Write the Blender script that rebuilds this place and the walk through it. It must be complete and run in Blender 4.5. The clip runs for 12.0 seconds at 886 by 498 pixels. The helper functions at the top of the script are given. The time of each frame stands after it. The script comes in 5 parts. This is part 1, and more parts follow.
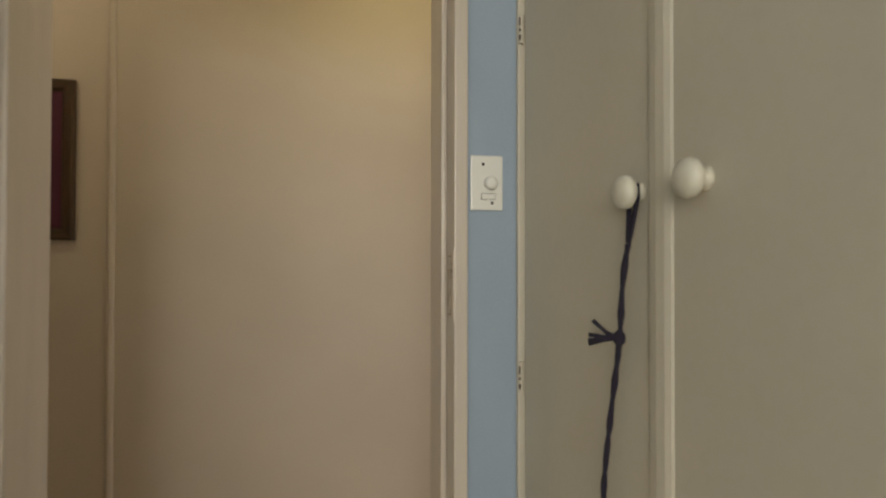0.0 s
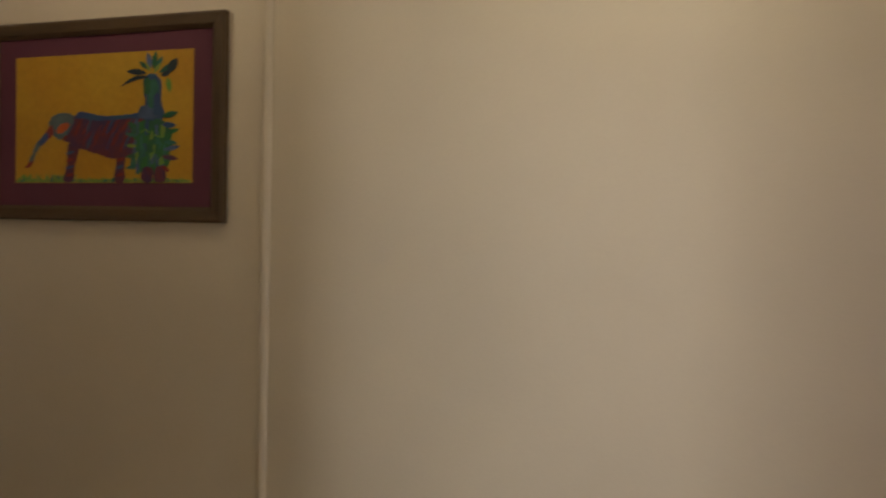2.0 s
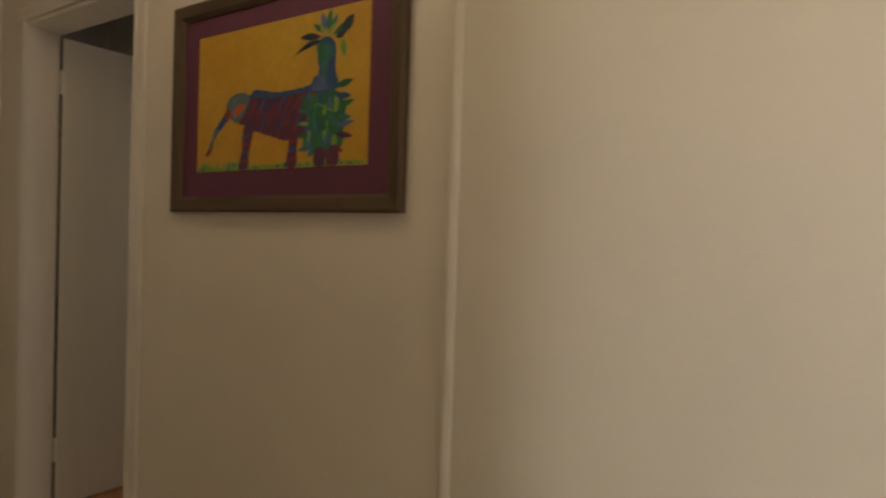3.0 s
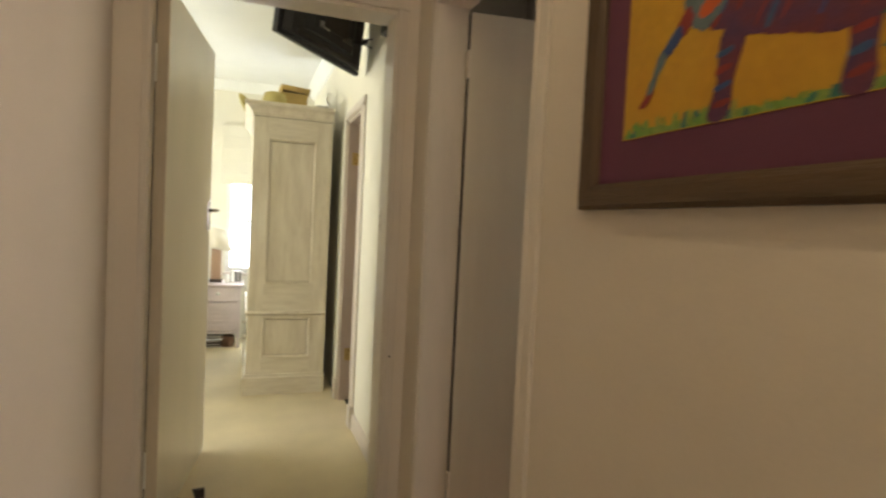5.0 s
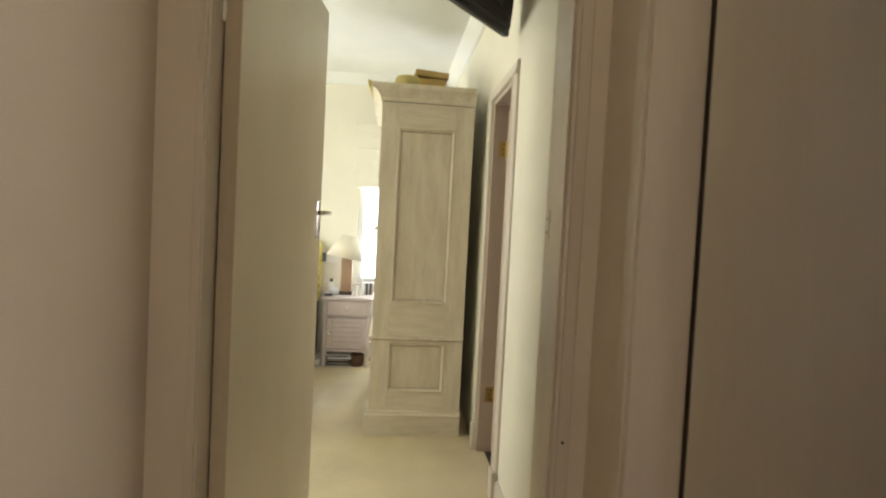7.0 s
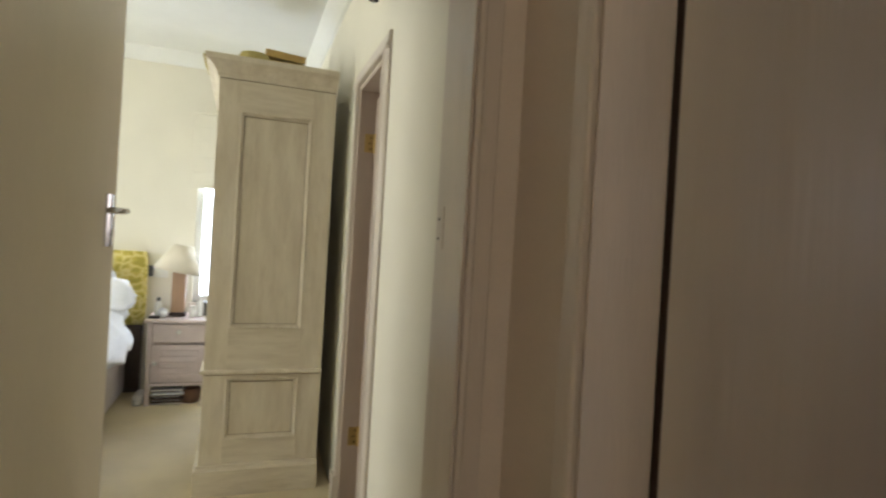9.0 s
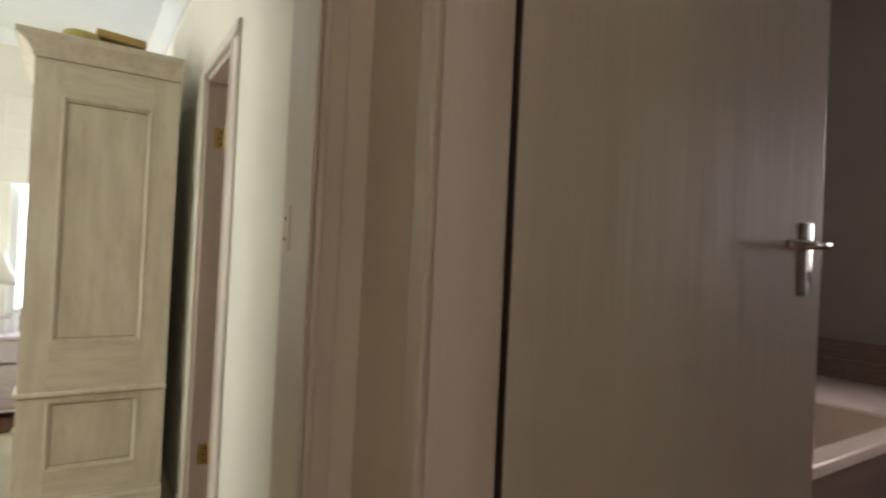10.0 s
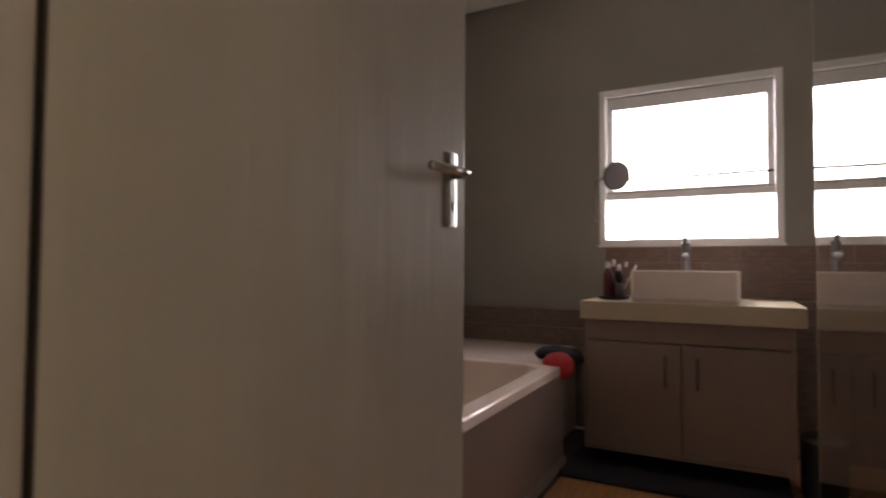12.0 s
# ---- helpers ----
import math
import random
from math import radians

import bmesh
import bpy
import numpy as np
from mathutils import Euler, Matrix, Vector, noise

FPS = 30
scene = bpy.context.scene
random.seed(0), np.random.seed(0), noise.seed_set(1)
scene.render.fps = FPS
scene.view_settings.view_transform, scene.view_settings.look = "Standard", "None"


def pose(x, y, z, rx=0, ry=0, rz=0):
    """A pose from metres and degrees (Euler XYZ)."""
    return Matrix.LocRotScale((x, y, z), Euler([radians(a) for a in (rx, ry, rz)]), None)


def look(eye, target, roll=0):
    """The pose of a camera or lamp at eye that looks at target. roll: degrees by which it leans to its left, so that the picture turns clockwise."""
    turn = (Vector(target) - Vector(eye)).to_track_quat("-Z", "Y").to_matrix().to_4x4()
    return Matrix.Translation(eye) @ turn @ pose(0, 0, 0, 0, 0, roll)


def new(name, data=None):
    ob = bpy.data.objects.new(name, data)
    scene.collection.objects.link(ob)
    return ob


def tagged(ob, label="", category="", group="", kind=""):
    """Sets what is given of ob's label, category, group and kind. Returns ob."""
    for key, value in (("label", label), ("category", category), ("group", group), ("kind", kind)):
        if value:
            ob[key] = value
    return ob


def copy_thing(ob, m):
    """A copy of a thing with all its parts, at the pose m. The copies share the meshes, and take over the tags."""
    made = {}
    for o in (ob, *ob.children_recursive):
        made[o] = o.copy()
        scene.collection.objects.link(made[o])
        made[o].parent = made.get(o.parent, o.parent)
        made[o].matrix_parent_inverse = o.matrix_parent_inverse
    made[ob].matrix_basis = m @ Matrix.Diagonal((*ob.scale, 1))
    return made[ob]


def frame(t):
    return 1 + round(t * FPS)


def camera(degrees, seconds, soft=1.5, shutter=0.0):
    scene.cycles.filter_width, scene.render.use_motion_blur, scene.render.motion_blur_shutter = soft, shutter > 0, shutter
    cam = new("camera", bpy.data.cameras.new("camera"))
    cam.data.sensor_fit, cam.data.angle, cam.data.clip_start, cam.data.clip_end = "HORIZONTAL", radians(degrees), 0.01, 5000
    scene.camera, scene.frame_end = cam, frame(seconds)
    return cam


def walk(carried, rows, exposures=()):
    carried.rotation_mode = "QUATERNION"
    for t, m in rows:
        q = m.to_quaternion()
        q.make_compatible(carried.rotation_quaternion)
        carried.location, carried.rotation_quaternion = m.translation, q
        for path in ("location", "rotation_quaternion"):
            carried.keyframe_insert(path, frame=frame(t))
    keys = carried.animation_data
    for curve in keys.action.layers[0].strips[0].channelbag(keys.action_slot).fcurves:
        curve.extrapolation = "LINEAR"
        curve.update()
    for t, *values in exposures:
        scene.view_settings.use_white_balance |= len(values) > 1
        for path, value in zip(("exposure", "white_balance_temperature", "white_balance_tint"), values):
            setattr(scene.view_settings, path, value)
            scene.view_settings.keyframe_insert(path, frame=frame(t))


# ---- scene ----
cam = camera(77.0, 12.0, soft=2.2, shutter=0.5)
PATH = [
    (0, (1.268, -0.864, 1.215), (1.642, 1.101, 1.242), 0.1),
    (0.3, (1.280, -0.762, 1.204), (1.670, 1.199, 1.231), 0.2),
    (0.5, (1.300, -0.672, 1.211), (1.672, 1.294, 1.224), 0.0),
    (1, (1.323, -0.396, 1.213), (1.530, 1.593, 1.198), 0.1),
    (1.5, (1.272, -0.192, 1.210), (1.213, 1.807, 1.201), 0.6),
    (2, (1.244, 0.068, 1.248), (0.822, 2.022, 1.208), 1.3),
    (2.5, (1.169, 0.273, 1.226), (0.421, 2.128, 1.191), 1.4),
    (2.7, (1.105, 0.35, 1.217), (0.254, 2.16, 1.185), 1.6),
    (4.3, (0.576, 0.867, 1.239), (-1.1, 1.957, 1.164), 2.4),
    (4.5, (0.514, 0.888, 1.227), (-1.238, 1.85, 1.154), 2.6),
    (5, (0.309, 0.937, 1.23), (-1.572, 1.612, 1.152), 2.8),
    (5.5, (0.123, 0.973, 1.237), (-1.817, 1.45, 1.154), 2.8),
    (6, (-0.104, 1.036, 1.224), (-2.082, 1.324, 1.142), 2.8),
    (6.5, (-0.306, 1.045, 1.222), (-2.294, 1.25, 1.139), 2.7),
    (8.3, (-0.917, 1.088, 1.22), (-2.904, 1.31, 1.173), 3.7),
    (8.5, (-0.94, 1.103, 1.217), (-2.905, 1.475, 1.186), 3.7),
    (9, (-0.976, 1.121, 1.209), (-2.859, 1.796, 1.203), 3.3),
    (9.5, (-0.978, 1.14, 1.211), (-2.774, 2.02, 1.222), 3.0),
    (10, (-0.982, 1.161, 1.208), (-2.657, 2.254, 1.233), 2.7),
    (10.5, (-0.987, 1.181, 1.193), (-2.508, 2.478, 1.245), 2.6),
    (11, (-1.006, 1.248, 1.17), (-2.34, 2.737, 1.246), 1.6),
    (11.5, (-1.013, 1.33, 1.141), (-2.154, 2.972, 1.215), 1.3),
    (12, (-1.02, 1.4, 1.082), (-1.951, 3.169, 1.149), 0.4),
]
EXPOSE = [(0.0, -0.50, 6500, 10), (0.5, -0.43, 6500, 10), (1.5, -0.34, 6500, 10), (2.2, -0.19, 6250, 10), (2.7, -0.06, 6250, 10), (4.3, 0.62, 6500, 10), (5.5, 0.54, 6500, 10), (6.7, 0.40, 6500, 10), (8.3, 0.19, 6200, 12), (9.5, 0.07, 6000, 14), (10.5, 0.50, 5900, 17), (11.0, 0.66, 5950, 17), (11.5, 0.46, 6050, 17), (12.0, 0.20, 6100, 17)]
walk(cam, [(t, look(eye, target, roll)) for t, eye, target, roll in PATH], EXPOSE)

# ---- world and light ----
world = bpy.data.worlds.new("world")
scene.world = world
world.use_nodes = True
wn = world.node_tree
sky = wn.nodes.new("ShaderNodeTexSky")
sky.sky_type, sky.sun_disc = "NISHITA", False
sky.sun_elevation, sky.sun_rotation = radians(52), radians(-60)
wn.links.new(sky.outputs[0], wn.nodes["Background"].inputs[0])
wn.nodes["Background"].inputs[1].default_value = 0.10


def lamp(name, kind, m, energy, color, **more):
    data = bpy.data.lights.new(name, kind)
    data.energy, data.color = energy, color
    if kind == "AREA":
        data.shape = "RECTANGLE"
        data.size, data.size_y = more["size"]
    if kind == "POINT":
        data.shadow_soft_size = more["radius"]
    if kind == "SUN":
        data.angle = more["angle"]
    ob = new(name, data)
    ob.matrix_world = m
    return ob


lamp("sun", "SUN", look((0, 0, 9), (2.6, -4.0, 3.2)), 2.5, (1.0, 0.95, 0.88), angle=radians(0.6))
# daylight at window openings; only bedroom west and bathroom north ones are seen
lamp("bedroom_south_sky", "AREA", look((-4.0, -2.58, 1.55), (-4.0, 0.0, 0.3)), 35, (0.90, 0.89, 1.0), size=(2.2, 1.2))
lamp("bedroom_south_garden", "AREA", look((-4.0, -2.60, 1.45), (-4.0, 0.0, 2.9)), 50, (1.0, 0.98, 0.70), size=(2.2, 1.2))
lamp("ensuite_daylight", "AREA", look((-3.7, 3.28, 1.6), (-3.5, 2.0, 1.6)), 9, (1.0, 0.90, 0.90), size=(0.8, 0.8))
lamp("bedroom_west_daylight", "AREA", look((-5.90, 1.10, 1.40), (-4.0, 1.10, 1.3)), 38, (0.78, 0.86, 1.0), size=(1.0, 1.5))
lamp("bathroom_daylight", "AREA", look((-1.30, 5.42, 1.76), (-1.3, 2.0, 1.5)), 66, (1.0, 0.87, 0.79), size=(1.5, 1.4))
lamp("bathroom_east_daylight", "AREA", look((0.38, 4.3, 1.6), (-1.5, 3.0, 1.4)), 3.2, (1.0, 0.84, 0.73), size=(0.95, 0.85))
lamp("study_daylight", "AREA", look((0.55, -3.30, 1.6), (1.0, 0.2, 1.2)), 68, (1.0, 0.94, 0.82), size=(1.5, 1.2))
# added light for the passage; its end window is invented
lamp("passage_end_fill", "AREA", look((3.36, 1.05, 1.35), (0.0, 1.1, 1.1)), 8, (1.0, 0.91, 0.88), size=(0.8, 1.3))
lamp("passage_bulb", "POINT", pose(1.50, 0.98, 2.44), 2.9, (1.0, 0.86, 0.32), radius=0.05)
# second lamp added to brighten the passage walls, no fixture known here
lamp("passage_fill_west", "POINT", pose(-0.12, 0.98, 2.44), 3.3, (1.0, 0.84, 0.64), radius=0.05)


# ---- materials ----
def mat(name, color, rough=0.6, metal=0.0, var=0.06, grain=(220.0, 0.02), blotch=3.0, stretch=(1, 1, 1), spec=0.5, tint=None, worn=None, **more):
    """A painted or plain surface: colour varied at two scales, with fine relief."""
    m = bpy.data.materials.new(name)
    m.use_nodes = True
    t = m.node_tree
    n, bsdf = t.nodes, t.nodes["Principled BSDF"]
    co = n.new("ShaderNodeTexCoord")
    mp = n.new("ShaderNodeMapping")
    mp.inputs["Scale"].default_value = stretch
    t.links.new(co.outputs["Object"], mp.inputs["Vector"])
    big, small = n.new("ShaderNodeTexNoise"), n.new("ShaderNodeTexNoise")
    big.inputs["Scale"].default_value, big.inputs["Detail"].default_value = blotch, 5
    small.inputs["Scale"].default_value, small.inputs["Detail"].default_value = grain[0], 3
    for k in (big, small):
        t.links.new(mp.outputs[0], k.inputs["Vector"])
    mix = n.new("ShaderNodeMix")
    mix.data_type = "RGBA"
    other = tint or tuple(c * (1 - 3 * var) for c in color)
    mix.inputs[6].default_value, mix.inputs[7].default_value = (*color, 1), (*other, 1)
    ramp = n.new("ShaderNodeMapRange")
    ramp.inputs["From Min"].default_value, ramp.inputs["From Max"].default_value = 0.35, 0.75
    t.links.new(big.outputs[0], ramp.inputs[0])
    t.links.new(ramp.outputs[0], mix.inputs[0])
    mul = n.new("ShaderNodeMix")
    mul.data_type, mul.blend_type = "RGBA", "MULTIPLY"
    mul.inputs[0].default_value = min(1.0, var * 3)
    t.links.new(mix.outputs[2], mul.inputs[6])
    t.links.new(small.outputs[0], mul.inputs[7])
    last = mul.outputs[2]
    if worn:
        # rubbed-through strokes and grime of their own shape
        scuff, edge, rub = n.new("ShaderNodeTexNoise"), n.new("ShaderNodeMapRange"), n.new("ShaderNodeMix")
        scuff.inputs["Scale"].default_value, scuff.inputs["Detail"].default_value = 9.0, 9
        scuff.inputs["Roughness"].default_value = 0.68
        t.links.new(mp.outputs[0], scuff.inputs["Vector"])
        edge.inputs["From Min"].default_value, edge.inputs["From Max"].default_value = 0.52, 0.80
        t.links.new(scuff.outputs[0], edge.inputs[0])
        rub.data_type = "RGBA"
        rub.inputs[7].default_value = (*worn, 1)
        t.links.new(edge.outputs[0], rub.inputs[0])
        t.links.new(last, rub.inputs[6])
        last = rub.outputs[2]
    t.links.new(last, bsdf.inputs["Base Color"])
    bsdf.inputs["Roughness"].default_value, bsdf.inputs["Metallic"].default_value = rough, metal
    bsdf.inputs["Specular IOR Level"].default_value = spec
    if grain[1]:
        bump = n.new("ShaderNodeBump")
        bump.inputs["Strength"].default_value, bump.inputs["Distance"].default_value = 0.6, grain[1] * 0.05
        t.links.new(small.outputs[0], bump.inputs["Height"])
        t.links.new(bump.outputs[0], bsdf.inputs["Normal"])
    for key, value in more.items():
        bsdf.inputs[key.replace("_", " ")].default_value = value
    return m


def glow(name, color, strength):
    m = bpy.data.materials.new(name)
    m.use_nodes = True
    b = m.node_tree.nodes["Principled BSDF"]
    b.inputs["Base Color"].default_value = (*color, 1)
    b.inputs["Emission Color"].default_value = (*color, 1)
    b.inputs["Emission Strength"].default_value = strength
    return m


WALL = mat("passage_plaster", (0.69, 0.61, 0.52), 0.62, var=0.03, grain=(160, 0.014), blotch=1.7)
BLUE = mat("blue_paint", (0.355, 0.44, 0.55), 0.6, var=0.03, grain=(160, 0.03))
ROOM = mat("cream_plaster", (0.80, 0.77, 0.65), 0.65, var=0.02, grain=(160, 0.03))
CEIL = mat("white_ceiling", (0.83, 0.84, 0.80), 0.8, var=0.02, grain=(90, 0.02))
OLIVE = mat("grey_olive_paint", (0.305, 0.28, 0.235), 0.55, var=0.03, grain=(160, 0.03))
FRAME = mat("cream_gloss_woodwork", (0.66, 0.59, 0.51), 0.33, var=0.03, grain=(60, 0.02), blotch=6, stretch=(3, 3, 0.4))
LEAF = mat("satin_door_paint", (0.62, 0.57, 0.49), 0.36, var=0.025, grain=(6, 0.2), blotch=4, stretch=(2, 2, 0.16))
# the door paint lightened and yellowed: bedroom light put into its colour
LEAF_LIT = mat("lightened_bedroom_door_paint", (0.74, 0.665, 0.515), 0.30, var=0.02, grain=(40, 0.02), blotch=3, stretch=(2, 2, 0.5))
CLOSET = mat("closet_paint", (0.62, 0.575, 0.475), 0.5, var=0.025, grain=(70, 0.008), blotch=3)
IVORY = mat("ivory_knob_paint", (0.68, 0.645, 0.54), 0.3, var=0.03, grain=(90, 0.01))
PLASTIC = mat("white_plastic", (0.82, 0.82, 0.78), 0.3, var=0.01, grain=(300, 0.0))
LINE_BROWN = mat("brown_line", (0.40, 0.325, 0.215), 0.8, var=0.15, grain=(60, 0.05))
DARK = mat("dark_gap", (0.02, 0.016, 0.012), 0.9, var=0.05)
CORD = mat("navy_cord", (0.028, 0.022, 0.045), 0.9, var=0.1, grain=(600, 0.2))
CARPET = mat("cream_carpet", (0.87, 0.745, 0.49), 0.95, var=0.065, grain=(520, 0.25), blotch=2.2)
CHALK = mat("chalked_pine", (0.75, 0.69, 0.55), 0.62, var=0.045, grain=(30, 0.05), blotch=6, stretch=(4, 3, 0.6), tint=(0.62, 0.55, 0.42), worn=(0.53, 0.46, 0.34))
CHALKR = mat("chalked_pine_rail", (0.75, 0.69, 0.55), 0.62, var=0.045, grain=(30, 0.05), blotch=6, stretch=(0.9, 0.6, 5), tint=(0.62, 0.55, 0.42), worn=(0.53, 0.46, 0.34))
ROSE = mat("rose_white_paint", (0.72, 0.62, 0.60), 0.45, var=0.04, grain=(70, 0.03), blotch=7)
MAUVE = mat("mauve_woodwork", (0.56, 0.46, 0.385), 0.4, var=0.05, grain=(50, 0.03), stretch=(3, 3, 0.4))
BRASS = mat("worn_brass", (0.68, 0.50, 0.20), 0.32, metal=1.0, var=0.08, grain=(90, 0.02))
STEEL = mat("polished_nickel", (0.60, 0.58, 0.55), 0.16, metal=1.0, var=0.03, grain=(200, 0.0))
CHROME = mat("chrome", (0.75, 0.75, 0.76), 0.08, metal=1.0, var=0.01, grain=(200, 0.0))
# metal darkened for the tap's backlit silhouette; shared by cup and bin lid
TAPMETAL = mat("darkened_metal", (0.19, 0.18, 0.175), 0.36, metal=1.0, var=0.03, grain=(200, 0.0))
BLACK = mat("black_plastic", (0.018, 0.018, 0.02), 0.35, var=0.06, grain=(200, 0.02))
GREYPLASTIC = mat("grey_plastic", (0.16, 0.16, 0.19), 0.4, var=0.05, grain=(200, 0.01))
MIRRORBACK = mat("mirror_back_plastic", (0.13, 0.105, 0.10), 0.45, var=0.05, grain=(200, 0.01))
RUBBER = mat("dark_rubber", (0.03, 0.022, 0.018), 0.7, var=0.1)
WHITE = mat("white_cotton", (0.82, 0.85, 0.92), 0.85, var=0.03, grain=(260, 0.05), blotch=8)
SHADE = mat("linen_shade", (0.80, 0.74, 0.60), 0.85, var=0.04, grain=(300, 0.05))
COLUMN = mat("tan_wood_column", (0.42, 0.27, 0.17), 0.5, var=0.08, grain=(60, 0.05), stretch=(1, 1, 0.3))
EDGE = mat("bare_door_edge", (0.60, 0.51, 0.38), 0.6, var=0.06, grain=(60, 0.05), stretch=(1, 1, 0.3))
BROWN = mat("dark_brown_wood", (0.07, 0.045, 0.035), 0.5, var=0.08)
VALANCE = mat("lilac_grey_valance", (0.56, 0.50, 0.49), 0.9, var=0.08, grain=(300, 0.1))
STRAW = mat("yellow_straw", (0.74, 0.62, 0.22), 0.8, var=0.12, grain=(140, 0.2))
BOXWOOD = mat("tan_box", (0.62, 0.42, 0.13), 0.6, var=0.1, grain=(60, 0.05))
PAPER = mat("pale_paper", (0.74, 0.71, 0.66), 0.7, var=0.1, stretch=(1, 1, 30))
WICKER = mat("brown_wicker", (0.24, 0.13, 0.08), 0.8, var=0.2, grain=(90, 0.3))
TUB = mat("blush_acrylic", (0.80, 0.67, 0.575), 0.16, var=0.01, grain=(120, 0.0))
SASH = mat("white_window_paint", (0.88, 0.86, 0.83), 0.35, var=0.03, grain=(80, 0.02))
PORCELAIN = mat("white_porcelain", (0.87, 0.745, 0.66), 0.12, var=0.01, grain=(120, 0.0))
COUNTER = mat("cream_counter", (0.56, 0.47, 0.325), 0.3, var=0.04, grain=(180, 0.01))
VANITY = mat("taupe_laminate", (0.27, 0.20, 0.162), 0.30, var=0.03, grain=(120, 0.01))
PLANK = mat("orange_floor_plank", (0.62, 0.31, 0.125), 0.30, var=0.1, grain=(40, 0.05), blotch=7, stretch=(8, 0.8, 1), tint=(0.36, 0.16, 0.06))
TILE = mat("brown_slate_tile", (0.27, 0.175, 0.13), 0.4, var=0.12, grain=(40, 0.05), blotch=9, stretch=(1.2, 1, 9), tint=(0.14, 0.10, 0.08))
GROUT = mat("dark_grout", (0.10, 0.085, 0.07), 0.9, var=0.1)
MAROON = mat("dark_red_plastic", (0.14, 0.02, 0.03), 0.35, var=0.05, grain=(200, 0.0))
RED = mat("red_sponge_cloth", (0.62, 0.03, 0.035), 0.7, var=0.08, grain=(200, 0.1))
NAVY = mat("black_cloth", (0.022, 0.018, 0.025), 0.85, var=0.1, grain=(200, 0.1))
OAK = mat("walnut_frame_wood", (0.105, 0.058, 0.025), 0.6, var=0.12, grain=(50, 0.08), blotch=6, stretch=(0.6, 4, 6))
OAKV = mat("walnut_frame_wood_upright", (0.105, 0.058, 0.025), 0.6, var=0.12, grain=(50, 0.08), blotch=6, stretch=(6, 4, 0.6))
MOUNT = mat("plum_mount_card", (0.125, 0.032, 0.066), 0.8, var=0.04, grain=(300, 0.02))
OCHRE = mat("ochre_paint", (0.57, 0.335, 0.024), 0.65, var=0.09, grain=(60, 0.05), blotch=5, tint=(0.52, 0.255, 0.012))
P_BODY = mat("maroon_paint", (0.17, 0.028, 0.045), 0.65, var=0.15, blotch=20, tint=(0.035, 0.03, 0.12))
P_STRIPE = mat("crimson_paint", (0.30, 0.03, 0.03), 0.65, var=0.12, blotch=18)
P_BLUE = mat("indigo_paint", (0.035, 0.06, 0.22), 0.65, var=0.12, blotch=14, tint=(0.03, 0.13, 0.20))
P_INK = mat("dark_teal_paint", (0.018, 0.04, 0.06), 0.65, var=0.12, blotch=14)
P_GREEN = mat("green_paint", (0.03, 0.19, 0.05), 0.65, var=0.15, blotch=16, tint=(0.02, 0.08, 0.09))
P_GRASS = mat("grass_paint", (0.15, 0.36, 0.06), 0.65, var=0.15, blotch=22, tint=(0.38, 0.36, 0.07))
P_LIME = mat("lime_paint", (0.22, 0.38, 0.06), 0.65, var=0.15, blotch=20)
P_TEAL = mat("teal_paint", (0.04, 0.20, 0.15), 0.65, var=0.15, blotch=20)
P_SKY = mat("pale_blue_paint", (0.10, 0.16, 0.34), 0.65, var=0.15, blotch=20)
P_GREY = mat("slate_paint", (0.13, 0.19, 0.21), 0.65, var=0.12, blotch=20)
P_ORANGE = mat("vermilion_paint", (0.55, 0.10, 0.02), 0.65, var=0.1, blotch=20)
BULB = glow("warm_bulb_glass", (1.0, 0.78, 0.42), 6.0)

GLASS = bpy.data.materials.new("clear_glass")
GLASS.use_nodes = True
_b = GLASS.node_tree.nodes["Principled BSDF"]
_b.inputs["Transmission Weight"].default_value, _b.inputs["Roughness"].default_value = 1.0, 0.0
_b.inputs["Base Color"].default_value, _b.inputs["IOR"].default_value = (0.93, 0.97, 0.95, 1), 1.5

MIRROR = mat("silvered_glass", (0.80, 0.81, 0.80), 0.03, metal=1.0, var=0.01, grain=(100, 0.0))

# damask cloth: yellow ground with olive leafy patches and pale flecks
DAMASK = bpy.data.materials.new("yellow_print_cloth")
DAMASK.use_nodes = True
_t = DAMASK.node_tree
_c, _n, _m = _t.nodes.new("ShaderNodeTexCoord"), _t.nodes.new("ShaderNodeTexNoise"), _t.nodes.new("ShaderNodeVectorMath")
_v, _r = _t.nodes.new("ShaderNodeTexVoronoi"), _t.nodes.new("ShaderNodeValToRGB")
_n.inputs["Scale"].default_value = 16
_m.operation = "MULTIPLY_ADD"
_m.inputs[1].default_value = (0.09, 0.09, 0.09)
_t.links.new(_c.outputs["Object"], _n.inputs["Vector"])
_t.links.new(_n.outputs["Color"], _m.inputs[0])
_t.links.new(_c.outputs["Object"], _m.inputs[2])
_t.links.new(_m.outputs[0], _v.inputs["Vector"])
_v.feature = "DISTANCE_TO_EDGE"
_v.inputs["Scale"].default_value = 15
_e = _r.color_ramp.elements
_e[0].position, _e[0].color = 0.05, (0.78, 0.70, 0.30, 1)
_e[1].position, _e[1].color = 0.32, (0.46, 0.39, 0.07, 1)
_k = _e.new(0.13)
_k.color = (0.66, 0.55, 0.12, 1)
_t.links.new(_v.outputs["Distance"], _r.inputs[0])
_t.links.new(_r.outputs[0], _t.nodes["Principled BSDF"].inputs["Base Color"])
_t.nodes["Principled BSDF"].inputs["Roughness"].default_value = 0.9


